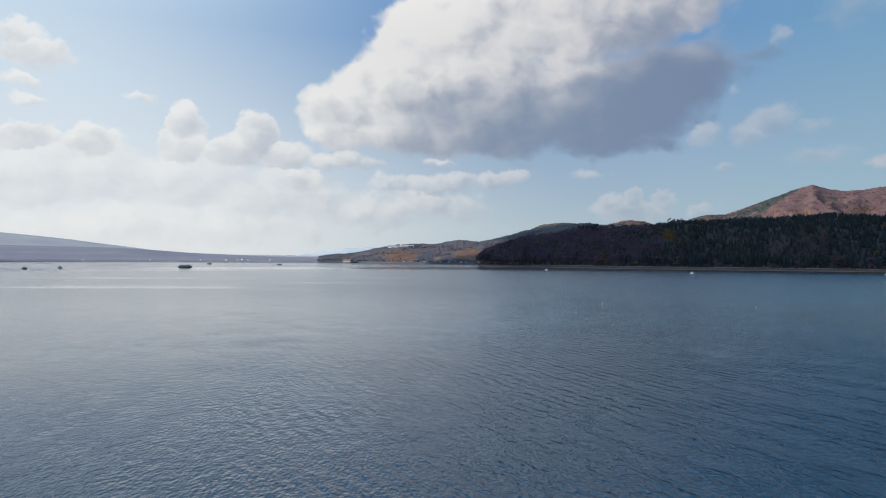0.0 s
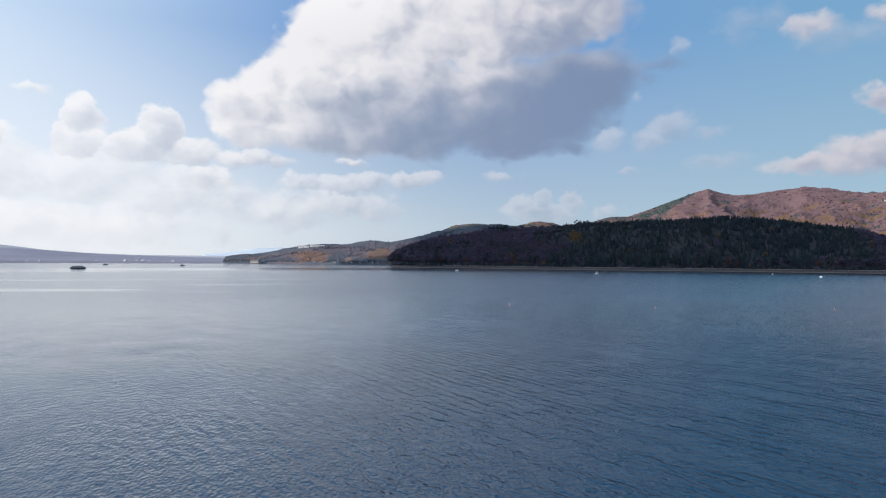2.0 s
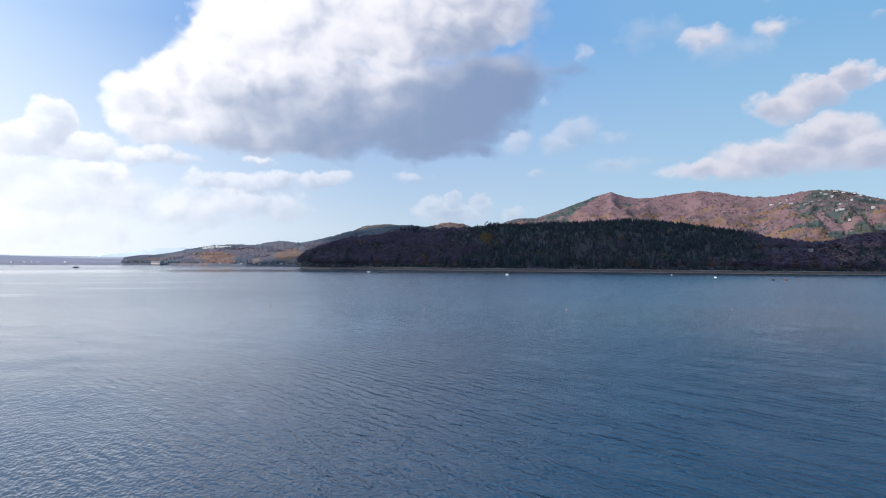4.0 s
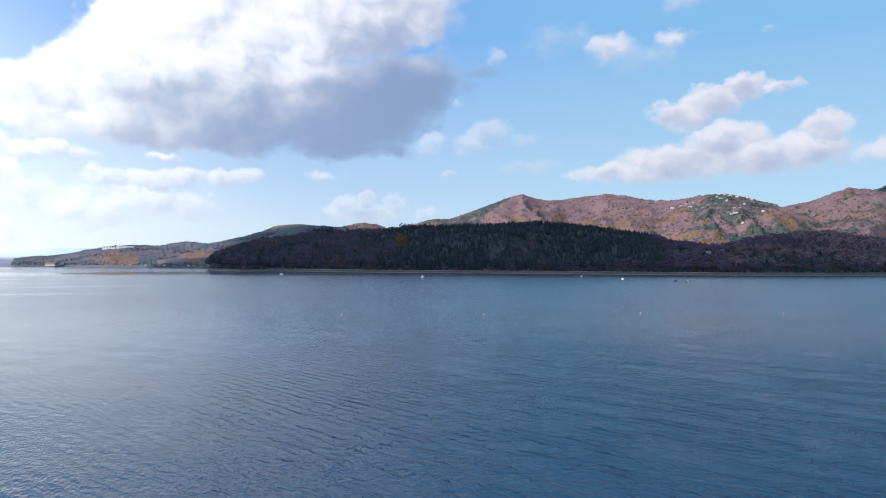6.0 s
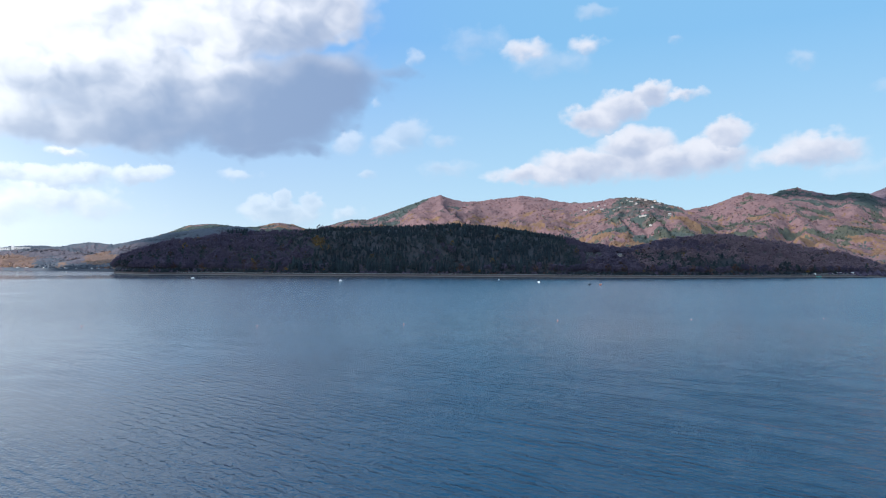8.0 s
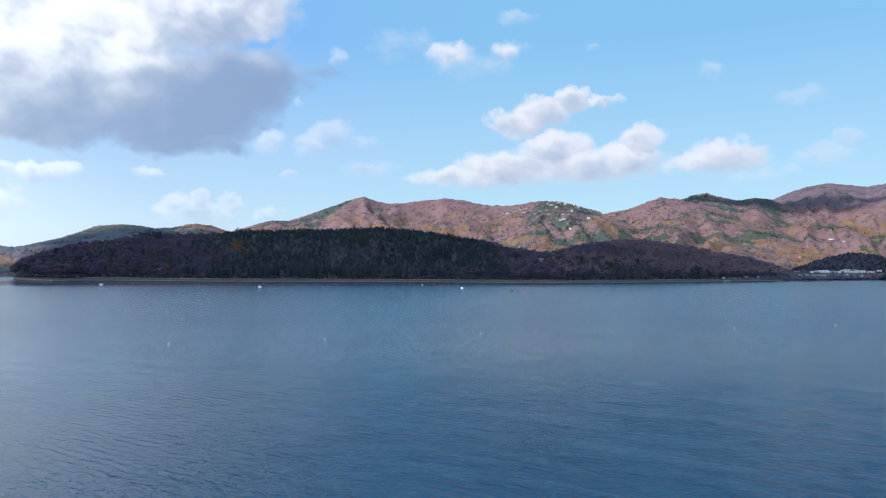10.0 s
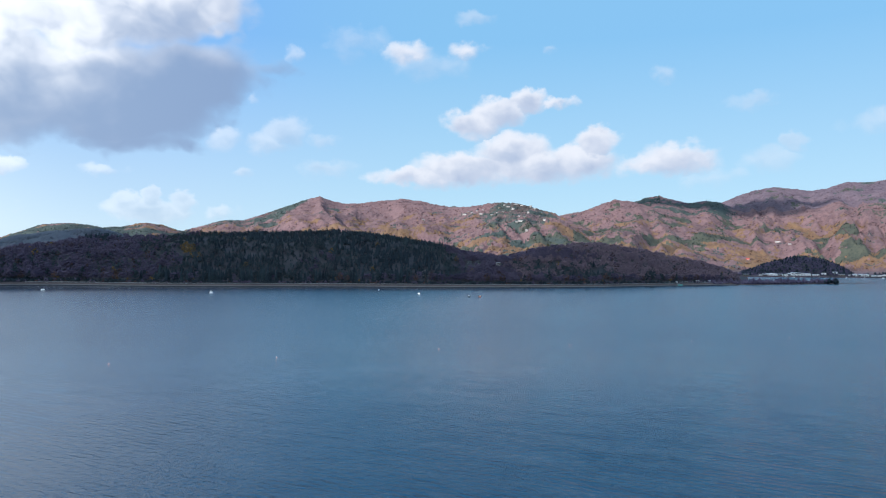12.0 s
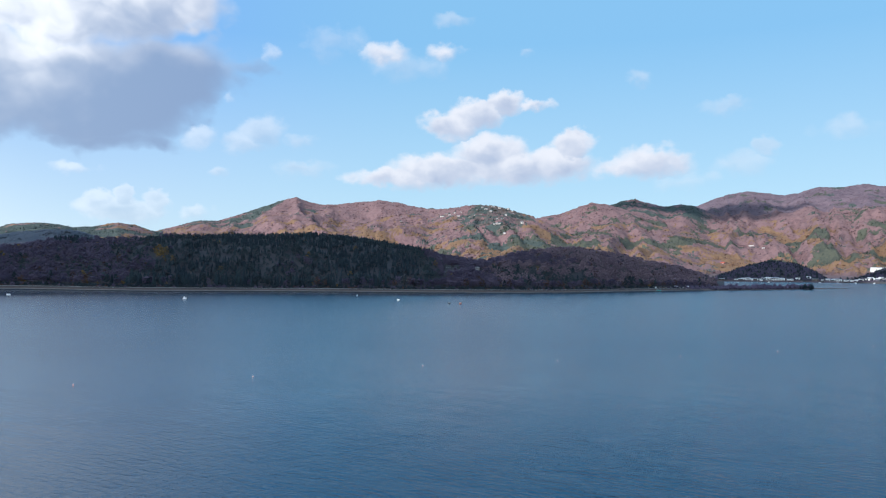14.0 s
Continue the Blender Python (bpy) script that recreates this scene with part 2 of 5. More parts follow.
# ---- materials ----
def surface(name, colours, scale=0.3, rough=0.85, island=0.0, each=0.0, bump=0.0, fine=6.0, metal=0.0, spec=0.3):
    """A matt surface: noise runs between its colours at two scales; island and each vary the brightness by loose piece and by object."""
    m = bpy.data.materials.new(name)
    m.use_nodes = True
    n = Nodes(m.node_tree)
    at = n.add("ShaderNodeNewGeometry")
    p = at.outputs["Position"]
    coarse, grain = n.noise(p, scale, 4.0, 0.6), n.noise(p, scale * fine, 5.0, 0.65)
    f = n.math("MULTIPLY_ADD", n.math("SUBTRACT", grain, 0.5), 1.15 if fine == 5 else 0.6, coarse)
    if island:
        f = n.math("MULTIPLY_ADD", n.math("SUBTRACT", at.outputs["Random Per Island"], 0.5), island, f)
    if each:
        r = n.add("ShaderNodeObjectInfo").outputs["Random"]
        f = n.math("MULTIPLY_ADD", n.math("SUBTRACT", r, 0.5), each, f)
    c = n.add("ShaderNodeValToRGB")
    n.link(f, c.inputs[0])
    e = c.color_ramp.elements
    while len(e) < len(colours):
        e.new(0.5)
    for i, col in enumerate(colours):
        e[i].position = 0.22 + 0.56 * i / max(1, len(colours) - 1)
        e[i].color = (*col, 1)
    b = n.add("ShaderNodeBsdfPrincipled")
    n.link(c.outputs[0], b.inputs["Base Color"])
    b.inputs["Roughness"].default_value, b.inputs["Metallic"].default_value = rough, metal
    b.inputs["Specular IOR Level"].default_value = spec
    if bump:
        k = n.add("ShaderNodeBump")
        k.inputs["Strength"].default_value, k.inputs["Distance"].default_value = 0.6, bump
        n.link(grain, k.inputs["Height"]), n.link(k.outputs[0], b.inputs["Normal"])
    n.link(b.outputs[0], n.add("ShaderNodeOutputMaterial").inputs[0])
    return m


def water_material():
    m = bpy.data.materials.new("lake_water")
    m.use_nodes = True
    n = Nodes(m.node_tree)
    p = n.add("ShaderNodeNewGeometry").outputs["Position"]

    def turned(angle, sx, sy):
        """Coordinates with their first axis along that angle from +x, squeezed by sx along it and sy across it."""
        k = n.add("ShaderNodeMapping", vector_type="TEXTURE")
        n.link(p, k.inputs[0])
        k.inputs["Rotation"].default_value = (0, 0, radians(angle))
        k.inputs["Scale"].default_value = (1 / sx, 1 / sy, 1)
        return k.outputs[0]

    ripple = n.noise(turned(48, 0.42, 1.0), 1.10, 3.0, 0.55)
    cross = n.noise(turned(115, 0.36, 1.0), 1.10, 3.0, 0.52)
    # long low wind waves on the open side
    train = n.add("ShaderNodeTexWave")
    train.wave_type, train.bands_direction, train.wave_profile = "BANDS", "Y", "SIN"
    n.feed(train.inputs["Vector"], turned(114, 0.8, 1.0))
    for key, value in (("Scale", 0.20), ("Distortion", 5.0), ("Detail", 3.0), ("Detail Scale", 1.6), ("Detail Roughness", 0.6)):
        train.inputs[key].default_value = value
    waves = n.math("MULTIPLY", train.outputs["Fac"], n.ramp(n.noise(turned(30, 0.03, 0.05), 1.0, 3.0, 0.6), 0.3, 0.65, 0.25, 1.0))
    tiny = n.noise(turned(95, 0.5, 1.1), 3.4, 2.5, 0.55)
    # gusts: slicks and rougher streaks that lie across the lake; each train of ripples has its own reach
    gust = n.ramp(n.noise(turned(8, 0.005, 0.016), 1.0, 4.0, 0.6), 0.30, 0.70, 0.84, 1.0)
    side = n.add("ShaderNodeSeparateXYZ")
    n.link(p, side.inputs[0])
    patch = n.noise(turned(30, 0.02, 0.015), 1.0, 2.0, 0.5)
    reach = n.ramp(n.math("MULTIPLY_ADD", patch, 60.0, side.outputs[0]), 35.0, -15.0)
    h = n.math("ADD", n.math("MULTIPLY", n.math("MULTIPLY", ripple, n.math("MULTIPLY_ADD", reach, 0.42, 0.05)), 0.62),
               n.math("MULTIPLY_ADD", n.math("MULTIPLY", cross, n.math("MULTIPLY_ADD", reach, -0.36, 0.47)), 0.62, n.math("MULTIPLY_ADD", waves, n.math("MULTIPLY_ADD", reach, -0.06, 0.115), n.math("MULTIPLY", tiny, 0.20))))
    # the breeze dies away towards the sheltered shores
    far = n.vec("LENGTH", p, out=1)
    open_water = n.math("MAXIMUM", n.ramp(far, 725.0, 800.0), n.ramp(side.outputs[0], 330.0, 480.0))
    still = n.ramp(side.outputs[0], 90.0, -120.0, 0.26, 0.16)
    lee = n.math("MULTIPLY", n.mixf(n.ramp(n.math("MULTIPLY", far, n.ramp(side.outputs[0], 50.0, -50.0, 1.0, 1.9)), 40.0, 200.0), n.math("SUBTRACT", n.ramp(side.outputs[0], 30.0, -20.0, 0.90, 0.90), n.ramp(n.math("ABSOLUTE", n.math("SUBTRACT", side.outputs[0], 5.0)), 20.0, 5.0, 0.0, 0.12)), still), n.math("MAXIMUM", n.ramp(far, 590.0, 688.0, 1.0, 0.2), open_water))
    # smooth slicks off the western shore
    slick = n.ramp(n.noise(turned(6, 0.004, 0.022), 1.0, 4.0, 0.6), 0.53, 0.68)
    slick = n.math("MULTIPLY", slick, n.math("MULTIPLY", n.ramp(far, 230.0, 340.0), n.ramp(side.outputs[0], 20.0, -120.0)))
    bump = n.add("ShaderNodeBump")
    n.feed(bump.inputs["Strength"], n.math("MULTIPLY", n.math("MULTIPLY", gust, lee), n.math("MULTIPLY_ADD", slick, -0.75, 1.0)))
    bump.inputs["Distance"].default_value = 1.0
    n.link(h, bump.inputs["Height"])
    b = n.add("ShaderNodeBsdfPrincipled")
    deep = n.mix(n.noise(turned(0, 0.004, 0.004), 1.0, 2.0), (0.002, 0.033, 0.074), (0.003, 0.039, 0.084))
    n.link(deep, b.inputs["Base Color"])
    n.feed(b.inputs["Roughness"], n.mixf(slick, n.math("MULTIPLY", n.math("MULTIPLY", n.ramp(far, 110.0, 300.0, 0.035, 0.23), n.math("MAXIMUM", n.ramp(far, 590.0, 692.0, 1.0, 0.5), open_water)), n.ramp(side.outputs[0], 60.0, -120.0, 1.0, 0.6)), 0.03))
    b.inputs["IOR"].default_value = 1.333
    n.link(bump.outputs[0], b.inputs["Normal"])
    n.link(b.outputs[0], n.add("ShaderNodeOutputMaterial").inputs[0])
    return m


WATER = water_material()
# the blue cast of haze is mixed into these three forest colours
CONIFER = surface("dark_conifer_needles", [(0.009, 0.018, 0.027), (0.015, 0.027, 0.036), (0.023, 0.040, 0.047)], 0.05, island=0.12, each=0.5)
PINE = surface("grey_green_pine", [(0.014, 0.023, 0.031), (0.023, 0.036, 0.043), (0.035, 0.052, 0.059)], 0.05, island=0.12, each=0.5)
BARE = surface("bare_maroon_twigs", [(0.044, 0.037, 0.069), (0.068, 0.054, 0.092), (0.100, 0.080, 0.119)], 0.04, island=0.12, each=0.5)
RUST = surface("rust_red_leaves", [(0.050, 0.031, 0.031), (0.077, 0.043, 0.039), (0.110, 0.062, 0.048)], 0.05, island=0.5, each=0.5)
PALE = surface("pale_grey_twigs", [(0.036, 0.035, 0.043), (0.050, 0.049, 0.059), (0.069, 0.065, 0.074)], 0.05, island=0.4, each=0.4)
OCHRE = surface("ochre_leaves", [(0.086, 0.058, 0.023), (0.130, 0.085, 0.030), (0.187, 0.120, 0.041)], 0.05, island=0.5, each=0.5)
BARK = surface("grey_bark", [(0.035, 0.03, 0.026), (0.08, 0.07, 0.06)], 0.8, each=0.4, bump=0.02)
KNOLL_WOOD = surface("lilac_brown_twigs", [(0.101, 0.074, 0.101), (0.150, 0.107, 0.134), (0.221, 0.157, 0.172)], 0.04, island=0.12)
LITTER = surface("leaf_litter", [(0.027, 0.029, 0.034), (0.045, 0.043, 0.049), (0.068, 0.060, 0.062)], 0.06)
SLOPE = surface("autumn_slope_ground", [(0.077, 0.051, 0.055), (0.106, 0.069, 0.073), (0.134, 0.089, 0.093)], 0.02, fine=5)
HILL_BARE = surface("bare_hill_wood", [(0.060, 0.037, 0.044), (0.106, 0.064, 0.070), (0.168, 0.103, 0.106)], 0.018, island=0.6, fine=5)
HILL_LARCH = surface("golden_larch", [(0.065, 0.038, 0.030), (0.114, 0.066, 0.043), (0.172, 0.103, 0.058)], 0.02, island=0.6, fine=5)
HILL_GREEN = surface("green_hill_conifer", [(0.020, 0.027, 0.026), (0.037, 0.045, 0.038), (0.064, 0.069, 0.051)], 0.02, island=0.6, fine=5)
HILL_MIXED = surface("mixed_hill_wood", [(0.033, 0.033, 0.034), (0.060, 0.052, 0.051), (0.107, 0.081, 0.072)], 0.02, island=0.5, fine=5)
# the lilac stands for the haze in front of the farthest range
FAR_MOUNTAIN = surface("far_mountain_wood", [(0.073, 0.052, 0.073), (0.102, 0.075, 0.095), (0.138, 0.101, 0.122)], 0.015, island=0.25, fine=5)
# for the hill conifers, and for shade painted on one far peak
HILL_DARK = surface("dark_conifer_and_shade", [(0.018, 0.029, 0.030), (0.031, 0.044, 0.043), (0.052, 0.068, 0.062)], 0.02, island=0.6, fine=5)
# haze over the far shore is put into these pale blues
FAR_WOOD = surface("far_hazed_wood", [(0.190, 0.200, 0.264), (0.229, 0.234, 0.295), (0.278, 0.273, 0.336)], 0.006, island=0.2, fine=8)
# the blue in these two woods is haze over the lake, put into the colour
GREY_WOOD = surface("grey_brown_wood", [(0.076, 0.071, 0.089), (0.106, 0.094, 0.112), (0.140, 0.117, 0.134)], 0.01, island=0.3)
HILL_BLUE = surface("blue_green_wood", [(0.052, 0.067, 0.088), (0.074, 0.087, 0.110), (0.103, 0.112, 0.134)], 0.01, island=0.3)
AUTUMN = surface("orange_autumn_leaves", [(0.135, 0.088, 0.079), (0.180, 0.112, 0.083), (0.225, 0.142, 0.095)], 0.015, island=0.5)
# the paleness is haze, painted into the slope's base colour
FAR_SLOPE = surface("far_hazed_slope", [(0.320, 0.344, 0.400), (0.384, 0.400, 0.440), (0.448, 0.448, 0.480)], 0.002, fine=5)
CONCRETE = surface("weathered_concrete", [(0.110, 0.099, 0.097), (0.156, 0.139, 0.132), (0.209, 0.188, 0.174)], 0.25, each=0.4, bump=0.02)
DRY_GRASS = surface("dry_verge_grass", [(0.068, 0.051, 0.052), (0.096, 0.072, 0.068), (0.128, 0.095, 0.086)], 0.2, bump=0.05)
ASPHALT = surface("asphalt", [(0.04, 0.04, 0.043), (0.055, 0.055, 0.058)], 0.5)
SAND = surface("shore_sand", [(0.1, 0.082, 0.08), (0.15, 0.122, 0.115)], 0.3)
WHITE = surface("white_paint", [(0.66, 0.65, 0.62), (0.80, 0.79, 0.77)], 0.5, 0.6, each=0.3)
ROOF_GREY = surface("grey_roof_sheet", [(0.20, 0.21, 0.23), (0.34, 0.35, 0.37)], 0.4, 0.55, each=1.0)
ROOF_PALE = surface("pale_roof_sheet", [(0.46, 0.47, 0.50), (0.62, 0.63, 0.65)], 0.4, 0.5, each=0.8)
ROOF_RED = surface("red_roof_sheet", [(0.36, 0.07, 0.05), (0.48, 0.11, 0.07)], 0.4, 0.55)
ROOF_DARK = surface("dark_roof_sheet", [(0.03, 0.03, 0.035), (0.06, 0.06, 0.065)], 0.4, 0.5)
TEAL = surface("turquoise_paint", [(0.10, 0.38, 0.34), (0.16, 0.48, 0.43)], 0.6, 0.5)
BUOY_RED = surface("orange_buoy_plastic", [(0.42, 0.14, 0.10), (0.54, 0.21, 0.15)], 2.0, 0.45)
HULL_DARK = surface("dark_blue_hull", [(0.05, 0.06, 0.08), (0.09, 0.10, 0.12)], 0.6, 0.5)
STEEL = surface("galvanised_steel", [(0.32, 0.33, 0.34), (0.45, 0.46, 0.47)], 1.0, 0.45, metal=0.6)
GLASS = surface("window_glass", [(0.02, 0.025, 0.03), (0.04, 0.045, 0.05)], 0.5, 0.08, spec=0.6)
TIMBER = surface("weathered_timber", [(0.10, 0.08, 0.06), (0.18, 0.145, 0.11)], 0.8, each=0.5)
RUBBER = surface("black_rubber", [(0.015, 0.015, 0.015), (0.03, 0.03, 0.03)], 1.0, 0.8)


# ---- mesh helpers ----
def lattice(ix, iy, seed):
    h = (ix.astype(np.int64) * 374761393 + iy.astype(np.int64) * 668265263 + seed * 982451653) & 0x7FFFFFFF
    h = ((h ^ (h >> 13)) * 1274126177) & 0x7FFFFFFF
    return ((h ^ (h >> 16)) & 0xFFFF) / 65535.0


def vnoise(x, y, seed=0):
    ix, iy = np.floor(x), np.floor(y)
    fx, fy = x - ix, y - iy
    fx, fy = fx * fx * (3 - 2 * fx), fy * fy * (3 - 2 * fy)
    a, b = lattice(ix, iy, seed), lattice(ix + 1, iy, seed)
    c, d = lattice(ix, iy + 1, seed), lattice(ix + 1, iy + 1, seed)
    return (a * (1 - fx) + b * fx) * (1 - fy) + (c * (1 - fx) + d * fx) * fy - 0.5


def fbm(x, y, octaves=4, seed=0):
    s, k = 0.0, 1.0
    for i in range(octaves):
        s, k = s + k * vnoise(x / k, y / k, seed + i), k * 0.5
    return s


def mesh_object(name, verts, faces, material, smooth=False, parent=None):
    me = bpy.data.meshes.new(name)
    verts, faces = np.asarray(verts, np.float32), np.asarray(faces, np.int32)
    k = faces.shape[1]
    me.vertices.add(len(verts)), me.loops.add(faces.size), me.polygons.add(len(faces))
    me.vertices.foreach_set("co", verts.ravel())
    me.loops.foreach_set("vertex_index", faces.ravel())
    me.polygons.foreach_set("loop_start", np.arange(0, faces.size, k, dtype=np.int32))
    me.polygons.foreach_set("use_smooth", np.full(len(faces), smooth))
    me.update(calc_edges=True)
    me.materials.append(material)
    ob = new(name, me)
    ob.parent = parent
    return ob


def sheet_faces(rows, cols):
    i = np.arange(rows * cols).reshape(rows, cols)
    return np.stack([i[:-1, :-1], i[:-1, 1:], i[1:, 1:], i[1:, :-1]], -1).reshape(-1, 4)


def part(name, bm, material, parent=None, label=""):
    me = bpy.data.meshes.new(name)
    bm.to_mesh(me), bm.free()
    me.materials.append(material)
    ob = new(name, me)
    ob.parent = parent
    return tagged(ob, label)


def box(x, y, z, sx, sy, sz, bevel=0.0, taper=1.0):
    """A box that stands on z, its top narrowed by taper."""
    bm = bmesh.new()
    bmesh.ops.create_cube(bm, size=1.0)
    for v in bm.verts:
        k = taper if v.co.z > 0 else 1.0
        v.co = Vector((x + v.co.x * sx * k, y + v.co.y * sy * k, z + (v.co.z + 0.5) * sz))
    if bevel:
        bmesh.ops.bevel(bm, geom=bm.edges[:], offset=bevel, segments=1, affect="EDGES")
    return bm


def base(name, at, turn=0.0, size=1.0):
    ob = new(name)
    ob.matrix_basis = Matrix.LocRotScale(at, Euler((0, 0, radians(turn))), (size,) * 3)
    return ob


def scatter(name, protos, places, sizes, turns, pick, material, stretch=None, smooth=False):
    """One mesh of many copies of a few prototype shapes."""
    vs, fs, off = [], [], 0
    for k, (pv, pf) in enumerate(protos):
        sel = np.nonzero(pick == k)[0]
        if not len(sel):
            continue
        c, s = np.cos(turns[sel])[:, None], np.sin(turns[sel])[:, None]
        sz = sizes[sel][:, None]
        tall = sz if stretch is None else sz * stretch[sel][:, None]
        x, y, z = pv[None, :, 0], pv[None, :, 1], pv[None, :, 2]
        v = np.stack([(x * c - y * s) * sz + places[sel, 0:1], (x * s + y * c) * sz + places[sel, 1:2], z * tall + places[sel, 2:3]], -1)
        vs.append(v.reshape(-1, 3))
        fs.append((pf[None] + (np.arange(len(sel)) * len(pv))[:, None, None]).reshape(-1, 3) + off)
        off += len(sel) * len(pv)
    return mesh_object(name, np.concatenate(vs), np.concatenate(fs), material, smooth)


# ---- trees ----
RNG = np.random.default_rng(7)
OCTA_V = np.array([(1, 0, 0), (0, 1, 0), (-1, 0, 0), (0, -1, 0), (0, 0, 1), (0, 0, -0.7)], float)
OCTA_F = np.array([(0, 1, 4), (1, 2, 4), (2, 3, 4), (3, 0, 4), (1, 0, 5), (2, 1, 5), (3, 2, 5), (0, 3, 5)])


def join(pieces):
    vs, fs, off = [], [], 0
    for v, f in pieces:
        vs.append(v), fs.append(f + off)
        off += len(v)
    return np.concatenate(vs), np.concatenate(fs)


def clump(at, r, squash=0.8):
    v = OCTA_V * r * RNG.uniform(0.65, 1.3, (6, 1))
    a = RNG.uniform(0, 6.3)
    c, s = math.cos(a), math.sin(a)
    v = np.stack([v[:, 0] * c - v[:, 1] * s, v[:, 0] * s + v[:, 1] * c, v[:, 2] * squash], 1)
    return v + np.asarray(at), OCTA_F


def round_crown(h=11.0, r=4.0, count=30, lump=1.15):
    out = []
    for i in range(count):
        a, u = RNG.uniform(0, 6.28), RNG.uniform(-0.75, 1.0)
        q = math.sqrt(max(0.05, 1 - u * u)) * RNG.uniform(0.55, 1.05)
        out.append(clump((r * q * math.cos(a), r * q * math.sin(a), h * 0.62 + u * h * 0.36), lump * RNG.uniform(0.6, 1.35)))
    return join(out)


def cone_crown(h=14.0, r=2.8, tiers=6, sides=7):
    out = []
    for i in range(tiers):
        lo, hi = h * (0.14 + 0.8 * i / tiers), h * (0.14 + 0.8 * (i + 1.7) / tiers)
        rr = r * (1 - i / tiers) ** 0.8 + 0.25
        a = np.arange(sides) * 6.283 / sides + RNG.uniform(0, 1)
        q = rr * RNG.uniform(0.6, 1.25, sides)
        ring = np.stack([q * np.cos(a), q * np.sin(a), lo + RNG.uniform(-0.5, 0.3, sides)], 1)
        v = np.vstack([ring, [(0, 0, min(hi, h))], [(0, 0, lo + 0.5)]])
        f = [(k, (k + 1) % sides, sides) for k in range(sides)] + [((k + 1) % sides, k, sides + 1) for k in range(sides)]
        out.append((v, np.array(f)))
    return join(out)


def pine_crown(h=13.0, r=3.2, count=16):
    out = []
    for i in range(count):
        u = i / count
        a, q = RNG.uniform(0, 6.28), r * (1.05 - u * 0.75) * RNG.uniform(0.3, 1.0)
        out.append(clump((q * math.cos(a), q * math.sin(a), h * (0.38 + 0.58 * u)), RNG.uniform(0.9, 1.7), 0.55))
    return join(out)


def limbs(h=11.0, count=5, r=0.22):
    """A tapered trunk with limbs."""
    out = []
    for i in range(count + 1):
        if i == 0:
            p, q, w0, w1 = np.array((0, 0, -0.6)), np.array((RNG.uniform(-.3, .3), RNG.uniform(-.3, .3), h * 0.8)), r, r * 0.25
        else:
            a, z = RNG.uniform(0, 6.28), h * RNG.uniform(0.25, 0.6)
            p = np.array((0, 0, z))
            q = p + np.array((math.cos(a) * h * 0.22, math.sin(a) * h * 0.22, h * RNG.uniform(0.15, 0.3)))
            w0, w1 = r * 0.45, r * 0.12
        a = np.arange(5) * 6.283 / 5
        ring = np.stack([np.cos(a), np.sin(a), a * 0], 1)
        v = np.vstack([p + ring * w0, q + ring * w1])
        f = []
        for k in range(5):
            j = (k + 1) % 5
            f += [(k, j, 5 + j), (k, 5 + j, 5 + k)]
        out.append((v, np.array(f)))
    return join(out)


ROUND = [round_crown(count=k, lump=1.35) for k in (15, 17, 19, 16)]
CONE = [cone_crown(tiers=t, r=q) for t, q in ((6, 2.8), (7, 2.4), (5, 3.2))]
PINES = [pine_crown(count=k) for k in (15, 18, 16)]
SMALL = [join([clump((0, 0, 0.45), 1.0, 0.9), clump((0.55, 0.2, 0.25), 0.65), clump((-0.4, -0.4, 0.3), 0.7)]) for _ in range(5)]
BLOB = [clump((0, 0, 0.35), 1.0, 0.95) for _ in range(8)]
SPIKE = [cone_crown(h=2.6, r=0.8, tiers=2, sides=4) for _ in range(4)]


# ---- the land ----
def table(rows):
    t = np.array(rows, float)
    return lambda az, k: np.interp(az, t[:, 0], t[:, k])


